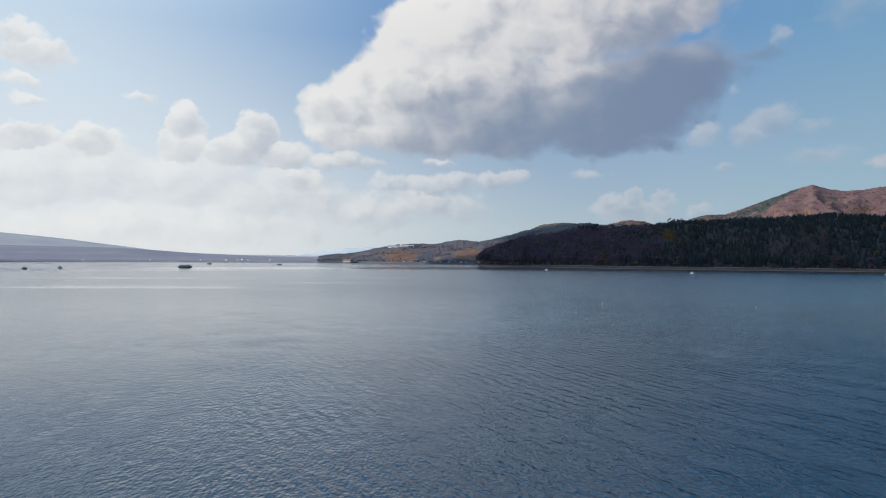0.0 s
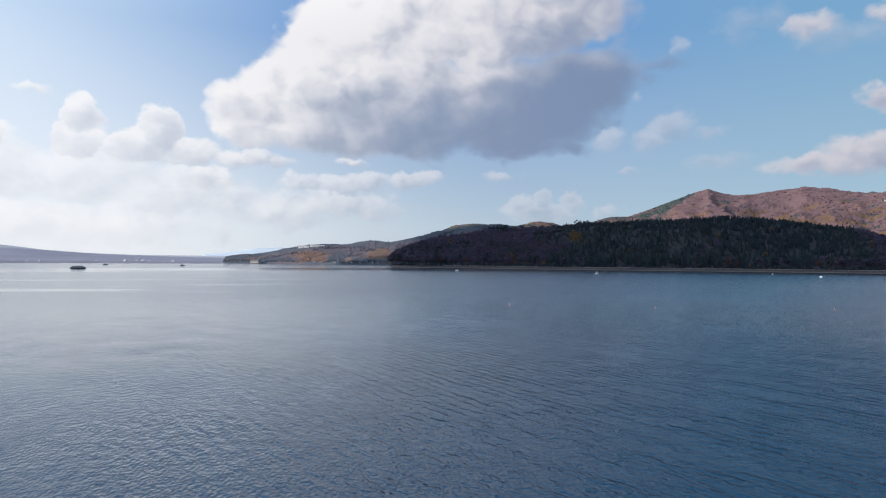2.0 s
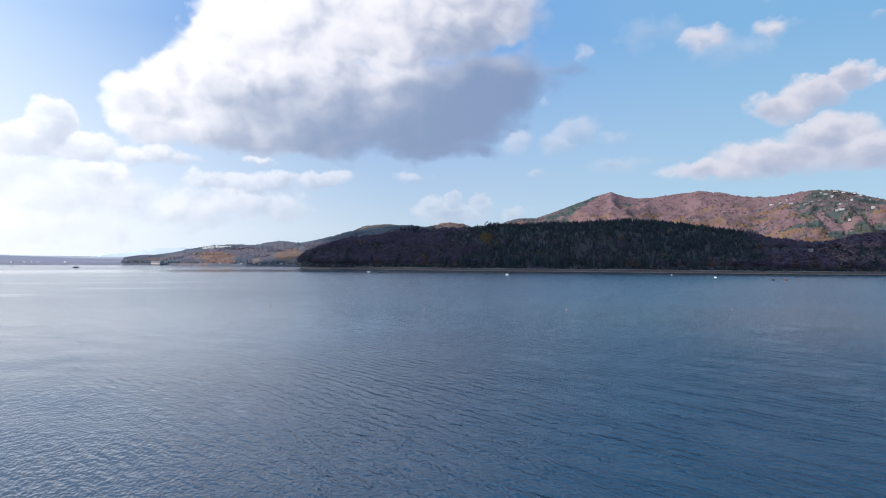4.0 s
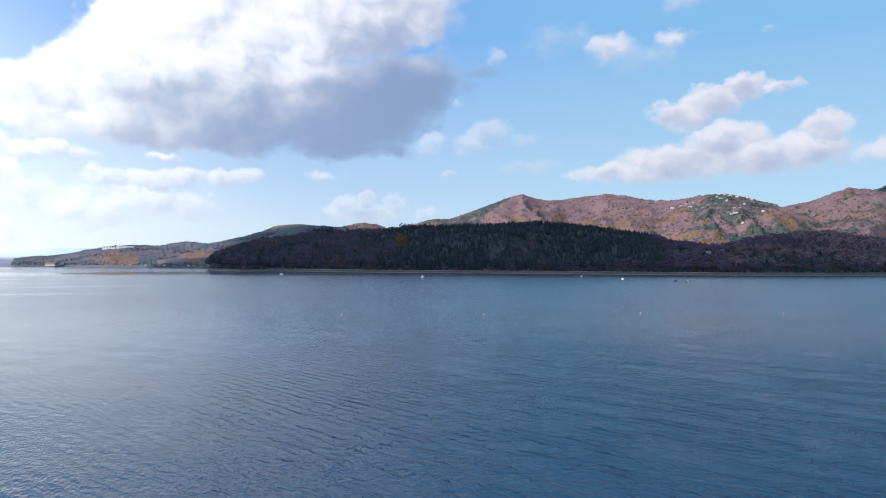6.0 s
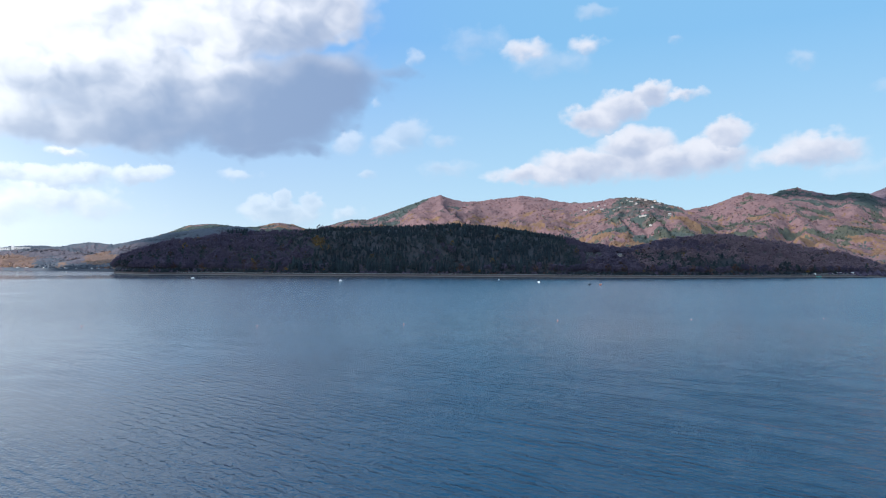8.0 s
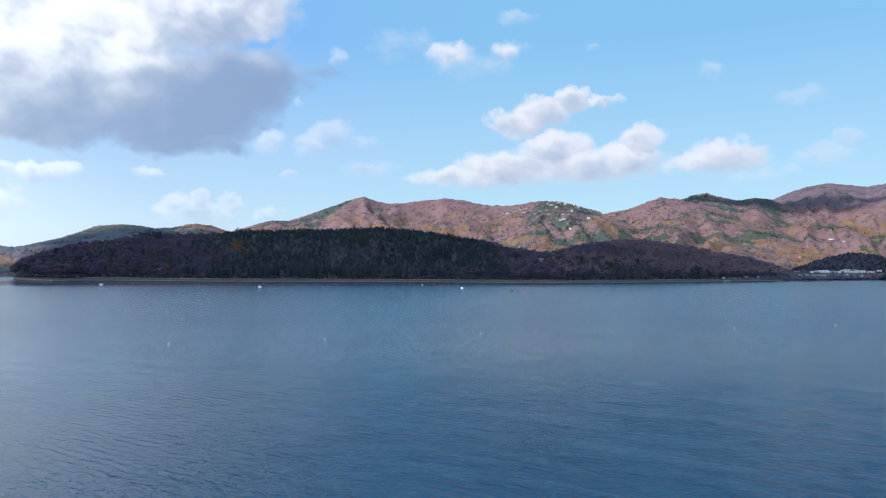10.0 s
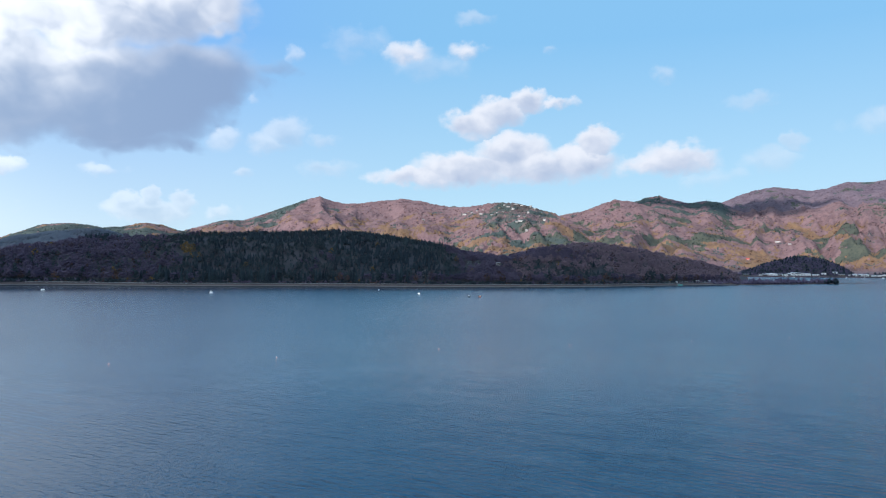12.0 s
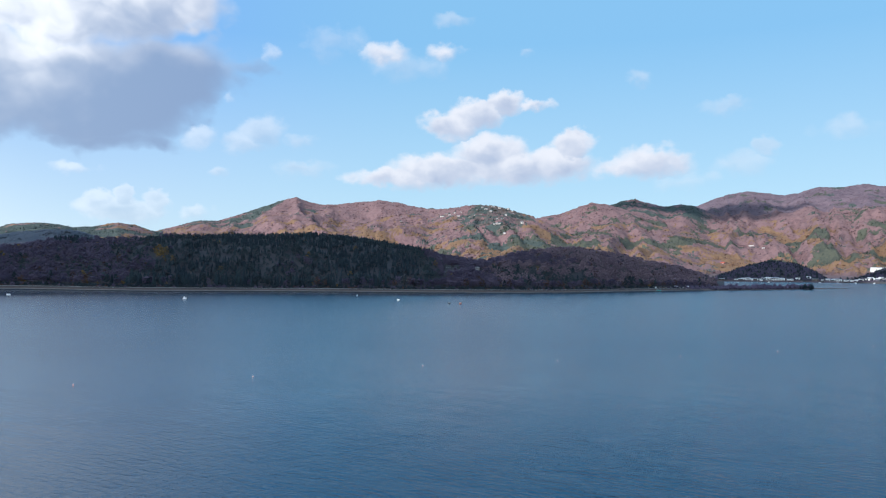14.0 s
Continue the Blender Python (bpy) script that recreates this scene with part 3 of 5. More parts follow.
class Hill:
    """A hill along the shore: azimuth, shore's distance, crest's distance, crest's height."""

    def __init__(self, rows, foot=3.4, back=400.0, bulge=1.15, rough=2.5, grain=60.0, seed=1):
        self.at, self.foot, self.back, self.bulge, self.rough, self.grain, self.seed = table(rows), foot, back, bulge, rough, grain, seed
        self.a0, self.a1 = rows[0][0], rows[-1][0]

    def height(self, az, r):
        ds, dc, zc = self.at(az, 1), self.at(az, 2), self.at(az, 3)
        u = np.clip((r - ds) / (dc - ds), 0, 1)
        down = np.clip((r - dc) / self.back, 0, 1)
        z = self.foot + (np.maximum(zc, self.foot) - self.foot) * np.sin(u * math.pi / 2) ** self.bulge * (0.5 + 0.5 * np.cos(down * math.pi))
        x, y = r * np.sin(np.radians(az)), r * np.cos(np.radians(az))
        return z + self.rough * fbm(x / self.grain, y / self.grain, 4, self.seed) * np.sin(u * math.pi * 0.85) * 2

    def mesh(self, name, material, n_az, n_r):
        az = np.linspace(self.a0, self.a1, n_az)
        q = np.linspace(0, 1, n_r) ** 1.2
        A, Q = np.meshgrid(az, q, indexing="ij")
        R = self.at(A, 1) + Q * (self.at(A, 2) + self.back - self.at(A, 1))
        Z = self.height(A, R)
        Z[:, -1], Z[:, 0] = -2, -0.6
        R[:, 1] = R[:, 0] + 1.2
        Z[:, 1] = self.height(A[:, 1], R[:, 1])
        Z[0], Z[-1] = -2, -2
        V = np.stack([R * np.sin(np.radians(A)), R * np.cos(np.radians(A)), Z], -1).reshape(-1, 3)
        return mesh_object(name, V, sheet_faces(n_az, n_r), material, True)

    def random_places(self, count, first=6.0, past=60.0):
        az = RNG.uniform(self.a0, self.a1, count)
        lo, hi = self.at(az, 1) + first, self.at(az, 2) + past
        r = np.sqrt(RNG.uniform(0, 1, count) * (hi ** 2 - lo ** 2) + lo ** 2)
        z = self.height(az, r)
        return az, r, np.stack([r * np.sin(np.radians(az)), r * np.cos(np.radians(az)), z - 0.3], 1)


def make_lake():
    """One sheet of water, finely waved near the flight and coarse far off."""
    near = np.arange(-60, 330.1, 1.5)
    ys = np.concatenate([-np.geomspace(4900, 62, 30), near, np.geomspace(336, 4900, 60)])
    nx = np.arange(-210, 330.1, 1.5)
    xs = np.concatenate([-np.geomspace(4900, 214, 50), nx, np.geomspace(335, 4900, 45)])
    X, Y = np.meshgrid(xs, ys, indexing="ij")
    fade = np.clip((400 - np.hypot(X, Y)) / 250, 0, 1)
    c, s = math.cos(1.955), math.sin(1.955)
    U, W = X * c + Y * s, -X * s + Y * c
    Z = 0.13 * fbm(U / 12.0, W / 3.4, 2, 5) + 0.05 * fbm((U + W) / 9, (W - U) / 9, 2, 9)
    V = np.stack([X, Y, Z * fade], -1).reshape(-1, 3)
    return mesh_object("lake", V, sheet_faces(*X.shape)[:, ::-1], WATER, True)


tagged(make_lake(), "wide blue lake, rippled by a light wind", "lake", kind="structure")

POINT_ROWS = [
    (1.6, 822, 840, 6), (2.0, 808, 850, 12), (2.9, 780, 865, 17), (4.0, 757, 885, 24), (5.5, 757, 930, 32), (7.8, 752, 960, 37),
    (9.5, 738, 980, 44), (11.5, 722, 990, 46), (15.0, 702, 1000, 50), (17.2, 697, 1000, 54), (19.3, 694, 1000, 53), (22.0, 692, 1000, 56),
    (26.0, 690, 1000, 59), (28.0, 690, 1000, 59.5), (30.1, 690, 1000, 57), (33.5, 690, 985, 49), (35.9, 692, 960, 42)]
POINT_ROWS_EAST = [
    (37.7, 695, 930, 31), (39.5, 700, 900, 28), (41.3, 705, 900, 25), (42.4, 710, 950, 31), (43.5, 715, 1000, 36), (45.7, 730, 1040, 43),
    (48.6, 755, 1060, 46), (50.5, 785, 1060, 40), (53.3, 825, 1060, 30), (56.0, 870, 1060, 20), (57.6, 900, 1060, 12), (58.4, 915, 1050, 5),
    (59.4, 940, 1000, 3)]
SHORE = table(POINT_ROWS + POINT_ROWS_EAST)
POINT = Hill([(a, d + 6.5, c, z) for a, d, c, z in POINT_ROWS + POINT_ROWS_EAST], foot=2.4, back=260, seed=3)
SPIT = Hill([(56.5, 884, 905, 1.6), (58, 905, 925, 1.6), (60, 945, 965, 1.5), (62, 990, 1008, 1.3), (63.7, 1035, 1050, 1.2), (65.5, 1085, 1096, 0.9), (67.4, 1140, 1146, 0.3)],
            foot=0.35, back=14, rough=0.2, grain=20, seed=37)
HOTEL_HILL = Hill([
    (-11.4, 1140, 1250, 3), (-10.2, 1130, 1300, 6), (-8.6, 1115, 1450, 12), (-7.2, 1090, 1500, 21), (-5.5, 1060, 1500, 30), (-3.5, 1025, 1500, 32),
    (-1.5, 985, 1500, 32), (0.3, 955, 1500, 35), (1.6, 935, 1500, 34), (3.3, 930, 1500, 46), (5.1, 930, 1500, 55), (7.0, 930, 1500, 65),
    (8.2, 930, 1500, 69), (9.7, 930, 1500, 71), (10.5, 930, 1500, 70), (12.0, 930, 1500, 60), (14.5, 930, 1500, 30)], foot=2.5, back=600, rough=8, grain=130, seed=11)
FAR_SHORE = Hill([
    (-40, 1300, 2200, 38), (-33, 1280, 2200, 34), (-29, 1260, 2200, 31), (-25.5, 1230, 2200, 27), (-22, 1200, 2200, 17), (-20, 1190, 2100, 12),
    (-16.5, 1170, 2000, 8), (-13.8, 1155, 1900, 5), (-10.0, 1140, 1800, 2.5)], foot=2.0, back=500, rough=1.5, grain=200, seed=21)
FUJI_FOOT = Hill([
    (-44, 2300, 4600, 190), (-36, 2300, 4600, 138), (-33.2, 2300, 4600, 120), (-31, 2300, 4600, 104), (-29, 2300, 4600, 86), (-26.7, 2300, 4600, 62),
    (-23.6, 2300, 4500, 31), (-21, 2300, 4400, 15), (-18, 2300, 4000, 6), (-13, 2300, 3400, 2), (-9, 2300, 3200, -1)], foot=1.0, back=250, bulge=1.6, rough=2, grain=300, seed=23)
KNOLL = Hill([
    (58.6, 1480, 1600, 3), (59.7, 1480, 1650, 11), (60.7, 1480, 1650, 25), (62.5, 1490, 1650, 38), (64.1, 1500, 1650, 33), (65.2, 1510, 1650, 21),
    (66.2, 1520, 1600, 4), (67.4, 1525, 1600, 3), (68.0, 1525, 1650, 5), (68.8, 1530, 1660, 15), (69.9, 1530, 1680, 28), (71.5, 1540, 1700, 42),
    (74, 1540, 1700, 42)], foot=2.5, back=200, rough=2, seed=31)

# crests of the mountains behind: azimuth, height's tangent above the eye, distance
CREST_LEFT = [(1, .0, 3300), (4, .018, 3300), (6.1, .0315, 3300), (6.9, .0361, 3300), (8.6, .0386, 3300), (9.7, .0365, 3300), (10.6, .0335, 3300), (12, .0364, 3300),
              (13.5, .0427, 3300), (14.5, .040, 3300), (15.5, .0346, 3300), (17.5, .022, 3300), (20, .0, 3300)]
CREST_MAIN = [(13.5, .022, 3650), (16.1, .0342, 3650), (17.6, .0409, 3680), (19.2, .0478, 3700), (20.5, .0484, 3720), (21.9, .0567, 3740), (23.3, .066, 3750),
              (25.2, .0778, 3750), (26.3, .0838, 3750), (27.1, .078, 3720), (28.1, .0746, 3700), (29.4, .0744, 3650), (31, .079, 3600),
              (32.8, .082, 3500), (34, .0801, 3450), (35.3, .0757, 3350), (36.7, .0722, 3250), (37.7, .0716, 3100), (39.1, .0743, 2950),
              (40.5, .0785, 2850), (41.8, .0779, 2800), (43.1, .0734, 2750), (44.1, .0672, 2720), (45.2, .0625, 2700), (47, .048, 2650), (50, .02, 2600), (53, .0, 2500)]
CREST_EAST = [(42, .035, 3350), (45.2, .0605, 3350), (46.6, .0642, 3330), (47.7, .0682, 3320), (48.8, .0768, 3310), (49.9, .0822, 3310), (51.2, .0790, 3300),
              (53, .068, 3250), (55, .055, 3200), (58, .035, 3100), (62, .01, 3000)]
CREST_DARK = [(49, .06, 3900), (51.2, .0780, 3900), (52.1, .0843, 3900), (53.1, .0865, 3900), (54.2, .0802, 3900), (55.3, .0762, 3900), (56.5, .079, 3900),
              (57.6, .0755, 3900), (59.5, .06, 3850), (62, .04, 3800)]
CREST_FAR = [(55, .058, 4400), (57.6, .0758, 4400), (58.6, .0837, 4400), (59.9, .0914, 4400), (61.3, .0945, 4400), (62.4, .0918, 4400), (63.6, .0884, 4400),
             (64.7, .0913, 4400), (65.8, .0978, 4400), (67.1, .0962, 4400), (68.2, .0989, 4400), (68.9, .0998, 4400), (69.8, .0956, 4400), (74, .10, 4400)]
EYE_Z, CANOPY = 31.6, 6.0


def mountain_height(az, r):
    x, y = r * np.sin(np.radians(az)), r * np.cos(np.radians(az))
    z = np.full(np.shape(az), 2.5)
    spur = fbm(x / 420, y / 420, 4, 40)
    for k, (rows, start, power) in enumerate(((CREST_LEFT, 1500, 1.5), (CREST_MAIN, 1450, 1.45), (CREST_EAST, 1550, 1.6), (CREST_DARK, 2500, 1.4), (CREST_FAR, 1800, 1.9))):
        at = table(rows)
        d, crest = at(az, 2), EYE_Z + at(az, 1) * at(az, 2) - CANOPY
        inside = np.clip((az - rows[0][0]) / 1.5, 0, 1) * np.clip((rows[-1][0] - az) / 1.5, 0, 1)
        u = np.clip((r - start) / (d - start), 0, 1)
        drop = np.clip((r - d) / 700, 0, 1)
        gully = fbm(az * (0.30 + 0.06 * k) + spur * 0.9, r / 1100 + k * 7, 3, 50 + k)
        ridge = 0.15 * spur + 0.24 * (0.16 - np.abs(gully))
        h = crest * (u ** power + ridge * np.sin(u * math.pi) ** 0.8 * 1.2) * (1 - drop * drop)
        z = np.maximum(z, 2.5 + np.maximum(h - 2.5, 0) * np.where(inside > 0, 1, 0))
    low = np.clip((z - 4) / 60, 0, 1) * np.clip((260 - z) / 120, 0, 1)
    return z + low * 15 * fbm(x / 170, y / 170, 3, 47)


def stands(x, y, size, seed):
    """The forest parcels: a random number for the parcel that each place lies in, its borders ragged."""
    u, v = x / size + 0.35 * fbm(x / 60, y / 60, 2, seed + 1), y / size + 0.35 * fbm(x / 60, y / 60, 2, seed + 2)
    iu, iv = np.floor(u), np.floor(v)
    best, value = np.full(np.shape(u), 9.0), np.zeros(np.shape(u))
    for du in (-1, 0, 1):
        for dv in (-1, 0, 1):
            cu, cv = iu + du, iv + dv
            d = (cu + lattice(cu, cv, seed) - u) ** 2 + (cv + lattice(cu, cv, seed + 5) - v) ** 2
            closer = d < best
            best, value = np.where(closer, d, best), np.where(closer, lattice(cu, cv, seed + 9), value)
    return value


def wood_kinds(az, r, z, jit):
    """Which wood grows where: 0 leafless, 1 larch, 2 green plantation, 3 dark evergreen (and one far peak's painted
    shade), 4 far leafless, 5 mixed.
    """
    x, y = r * np.sin(np.radians(az)), r * np.cos(np.radians(az))
    g, h = fbm(x / 300, y / 300, 4, 80), fbm(x / 150, y / 150, 3, 90)
    lot, plot = stands(x, y, 105.0, 300), stands(x, y, 55.0, 320)
    kinds = np.zeros(np.shape(az), int)
    # larches on the lower slopes, in belts that thin out upwards
    kinds[(0.7 * plot + 0.5 * g + 1.5 * jit < 1.0 - z / 190.0)] = 1
    kinds[(z < 120 + 90 * g) & (lot + 0.3 * jit > 0.78)] = 0
    # green plantations: whole parcels at middle height
    belt = np.exp(-((z - 120 - 60 * g) / 62.0) ** 2)
    kinds[(az > 46.5) & (lot + 0.55 * jit < 0.42 * belt + 0.12 * g)] = 2
    kinds[near(az, r, 44.9 + 2 * jit, 2120 + 160 * jit, 2.3, 95)] = 2
    foot = near(az, r, 40.2 + 2 * jit, 2050, 6.0, 330)
    kinds[foot & (plot + 0.2 * jit < 0.20)] = 3
    kinds[foot & (plot + 0.2 * jit > 0.86)] = 2
    # the settled hill: gardens and conifers among leafless trees
    hill = near(az, r, 42.2 + 3 * jit, 2620 + 300 * jit, 2.7, 330)
    kinds[hill & (h + 1.3 * jit > -0.10)] = 5
    kinds[hill & (plot + 0.9 * jit < 0.30)] = 3
    kinds[(kinds < 2) & (plot + 1.2 * jit > 1.10)] = 3
    # darker wood on the western flanks
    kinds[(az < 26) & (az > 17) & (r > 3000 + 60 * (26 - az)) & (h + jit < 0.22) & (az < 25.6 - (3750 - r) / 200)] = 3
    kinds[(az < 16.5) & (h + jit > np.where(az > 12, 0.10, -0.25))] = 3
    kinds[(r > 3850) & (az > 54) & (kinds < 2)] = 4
    # evergreen that also puts a cloud's shade into the far peak's colour
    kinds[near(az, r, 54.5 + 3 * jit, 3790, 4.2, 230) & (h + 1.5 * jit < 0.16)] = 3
    return kinds


def speckle(az, r):
    """Uneven edges of the stands, in clusters and tree by tree."""
    x, y = r * np.sin(np.radians(az)), r * np.cos(np.radians(az))
    return 0.46 * fbm(x / 42, y / 42, 3, 99) + RNG.uniform(-0.10, 0.10, np.shape(az))


def near(az, r, a, d, wa, wd):
    return ((az - a) / wa) ** 2 + ((r - d) / wd) ** 2 < 1


WOODS = [("mountain_wood", "pinkish-brown leafless wood on the mountains", HILL_BARE), ("larch_wood", "golden larches on the lower slopes", HILL_LARCH),
         ("green_plantation", "green conifer plantations on the lower slopes", HILL_GREEN), ("dark_hill_wood", "dark evergreen wood on the hills, standing in for shade on one peak", HILL_DARK),
         ("far_mountain_wood", "leafless wood on the farthest range, lilac with painted haze", FAR_MOUNTAIN),
         ("mixed_hill_wood", "mixed olive-brown wood round the villas", HILL_MIXED)]


def make_mountains():
    az, rr = np.arange(1.0, 74.01, 0.105), np.concatenate([np.arange(1340, 4420, 10.0), np.arange(4420, 4950, 90.0)])
    A, R = np.meshgrid(az, rr, indexing="ij")
    A = A + RNG.uniform(-0.035, 0.035, A.shape)
    R = R + RNG.uniform(-3, 3, A.shape)
    shore = np.interp(A, [2, 54, 56, 61, 65, 69.5, 74], [1700, 1400, 1350, 1435, 1505, 1540, 1560])
    Z = mountain_height(A, R)
    # the canopy's own bumps
    x, y = R * np.sin(np.radians(A)), R * np.cos(np.radians(A))
    Z = Z + np.where(Z > 6, 4.5 + RNG.uniform(-3.4, 3.4, A.shape) + 6.5 * fbm(x / 35, y / 35, 2, 45), 0)
    Z = np.where(R < shore, -2.0, Z)
    V = np.stack([x, y, Z], -1).reshape(-1, 3)
    ob = mesh_object("mountain_range", V, sheet_faces(*A.shape), SLOPE, True)
    for name, label, material in WOODS:
        ob.data.materials.append(material)
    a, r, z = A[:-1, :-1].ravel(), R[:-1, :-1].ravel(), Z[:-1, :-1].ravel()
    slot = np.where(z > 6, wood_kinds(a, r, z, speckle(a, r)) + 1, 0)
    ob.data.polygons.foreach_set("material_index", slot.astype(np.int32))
    return ob


tagged(make_mountains(), "autumn-brown wooded mountain range behind the lake", "mountain", kind="structure")
tagged(POINT.mesh("wooded_point", LITTER, 460, 40), "steep wooded point of land along the lake shore", "hill", kind="structure")
def hotel_kinds(az, r, x, y):
    """0 blue-green conifers, 1 orange autumn trees, 2 leafless wood."""
    g = fbm(x / 110, y / 110, 4, 70) + 0.35 * fbm(x / 22, y / 22, 2, 71) + RNG.uniform(-0.10, 0.10, len(az))
    depth = r - HOTEL_HILL.at(az, 1)
    warm = np.minimum(np.minimum(((az + 4.6) / 1.5) ** 2 + (depth / 150) ** 2, ((az - 0.9) / 1.4) ** 2 + (depth / 230) ** 2), ((az + 1.8) / 0.6) ** 2 + (depth / 90) ** 2)
    return np.where(((warm + 1.6 * g < 0.9) & (depth > 14)) | ((depth < 150) & (g < -0.30)), 1, np.where(g + 0.10 * np.clip(az - 2, 0, 3) > 0.0, 0, 2))


def make_hotel_hill():
    ob = HOTEL_HILL.mesh("hotel_hill", HILL_BLUE, 280, 210)
    me = ob.data
    v = np.empty(len(me.vertices) * 3, np.float32)
    me.vertices.foreach_get("co", v)
    v = v.reshape(-1, 3)
    high = np.clip((v[:, 2] - 3.0) / 4, 0, 1)
    v[:, 2] += high * (1.0 + RNG.uniform(-0.9, 0.9, len(v)) + 4.0 * fbm(v[:, 0] / 26, v[:, 1] / 26, 2, 73))
    me.vertices.foreach_set("co", v.ravel())
    me.materials.append(AUTUMN), me.materials.append(GREY_WOOD)
    at = v.reshape(280, 210, 3)[:-1, :-1].reshape(-1, 3)
    kinds = hotel_kinds(np.degrees(np.arctan2(at[:, 0], at[:, 1])), np.hypot(at[:, 0], at[:, 1]), at[:, 0], at[:, 1])
    me.polygons.foreach_set("material_index", kinds.astype(np.int32))
    me.update()
    return ob


tagged(make_hotel_hill(), "low autumn-wooded hill across the lake", "hill", kind="structure")
tagged(FAR_SHORE.mesh("far_shore", FAR_WOOD, 200, 24), "far low lake shore, its leafless woods greyed by painted haze", "shore", kind="structure")
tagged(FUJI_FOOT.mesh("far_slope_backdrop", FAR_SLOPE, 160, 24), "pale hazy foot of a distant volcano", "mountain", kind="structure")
tagged(SPIT.mesh("sand_spit", SAND, 120, 12), "low sandy spit with dry reeds and bushes", "spit", kind="structure")
tagged(KNOLL.mesh("wooded_knoll", LITTER, 120, 20), "dark wooded knolls behind the lakeside village", "hill", kind="structure")


# pale blue because distance haze is mixed into the ridge's colour
RIDGE = surface("hazed_blue_ridge", [(0.52, 0.60, 0.66), (0.58, 0.65, 0.70)], 0.003)
FAR_RIDGE = Hill([(-13.0, 3600, 4200, 8), (-11.6, 3600, 4200, 18), (-10.4, 3600, 4200, 30), (-9.0, 3600, 4200, 46), (-7.2, 3600, 4200, 54), (-5.0, 3600, 4200, 50),
                  (-2.5, 3600, 4200, 40), (0.5, 3600, 4200, 30)], foot=1.0, back=300, rough=4, grain=260, seed=27)
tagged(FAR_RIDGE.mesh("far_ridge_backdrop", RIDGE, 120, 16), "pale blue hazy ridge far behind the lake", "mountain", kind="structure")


# ---- clouds added out of view, between the sun and the land, for their shade ----
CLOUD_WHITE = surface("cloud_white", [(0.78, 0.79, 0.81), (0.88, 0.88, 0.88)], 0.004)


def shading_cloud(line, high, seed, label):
    """An unseen bank of cumulus, added so that its shade falls along a line on the land: x, y, z of the ground, and the
    bank's half width there.
    """
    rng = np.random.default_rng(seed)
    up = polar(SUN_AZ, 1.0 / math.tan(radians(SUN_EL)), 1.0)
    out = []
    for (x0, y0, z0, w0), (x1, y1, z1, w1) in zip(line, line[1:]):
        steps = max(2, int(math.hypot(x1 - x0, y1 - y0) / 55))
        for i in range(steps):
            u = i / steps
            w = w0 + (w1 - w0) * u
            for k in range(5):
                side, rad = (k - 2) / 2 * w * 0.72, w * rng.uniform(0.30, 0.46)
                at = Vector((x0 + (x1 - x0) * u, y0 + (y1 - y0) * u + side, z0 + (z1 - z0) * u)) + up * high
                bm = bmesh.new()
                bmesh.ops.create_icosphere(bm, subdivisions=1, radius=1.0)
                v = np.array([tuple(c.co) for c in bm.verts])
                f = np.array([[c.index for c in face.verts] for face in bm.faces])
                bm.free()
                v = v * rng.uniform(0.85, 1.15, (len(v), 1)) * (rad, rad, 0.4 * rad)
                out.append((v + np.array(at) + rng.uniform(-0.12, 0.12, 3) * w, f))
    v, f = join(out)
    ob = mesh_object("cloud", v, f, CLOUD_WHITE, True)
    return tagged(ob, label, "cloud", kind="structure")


shading_cloud([(-60, 850, 10, 120), (120, 820, 20, 240), (420, 770, 30, 300), (760, 620, 30, 310), (1080, 620, 15, 260), (1420, 740, 15, 150), (1560, 640, 15, 120)], 900.0, 41, "broad unseen cumulus bank added to shade the wooded shore")
shading_cloud([(2960, 2450, 330, 90), (3070, 2280, 310, 150), (3210, 2050, 290, 190), (3370, 1870, 280, 170), (3470, 1730, 270, 60)], 2600.0, 43, "unseen white cumulus added to shade the far peak")
shading_cloud([(3300, 2150, 320, 110), (3450, 1990, 330, 160), (3560, 1850, 320, 150), (3640, 1700, 310, 60)], 2600.0, 47, "unseen white cumulus added to shade the farthest range")
shading_cloud([(50, 1080, 40, 90), (150, 1260, 50, 170), (250, 1480, 60, 230), (300, 1660, 60, 220)], 900.0, 49, "unseen white cumulus added to shade the hill across the lake")


# ---- forests ----
def plant(name, label, protos, hill_places, size, material, stretch=(0.85, 1.25)):
    if not len(hill_places):
        return
    k = len(hill_places)
    ob = scatter(name, protos, hill_places, RNG.uniform(size[0], size[1], k), RNG.uniform(0, 6.28, k), RNG.integers(0, len(protos), k), material,
                 RNG.uniform(stretch[0], stretch[1], k), protos is not CONE)
    return tagged(ob, label, "forest", kind="stuff")


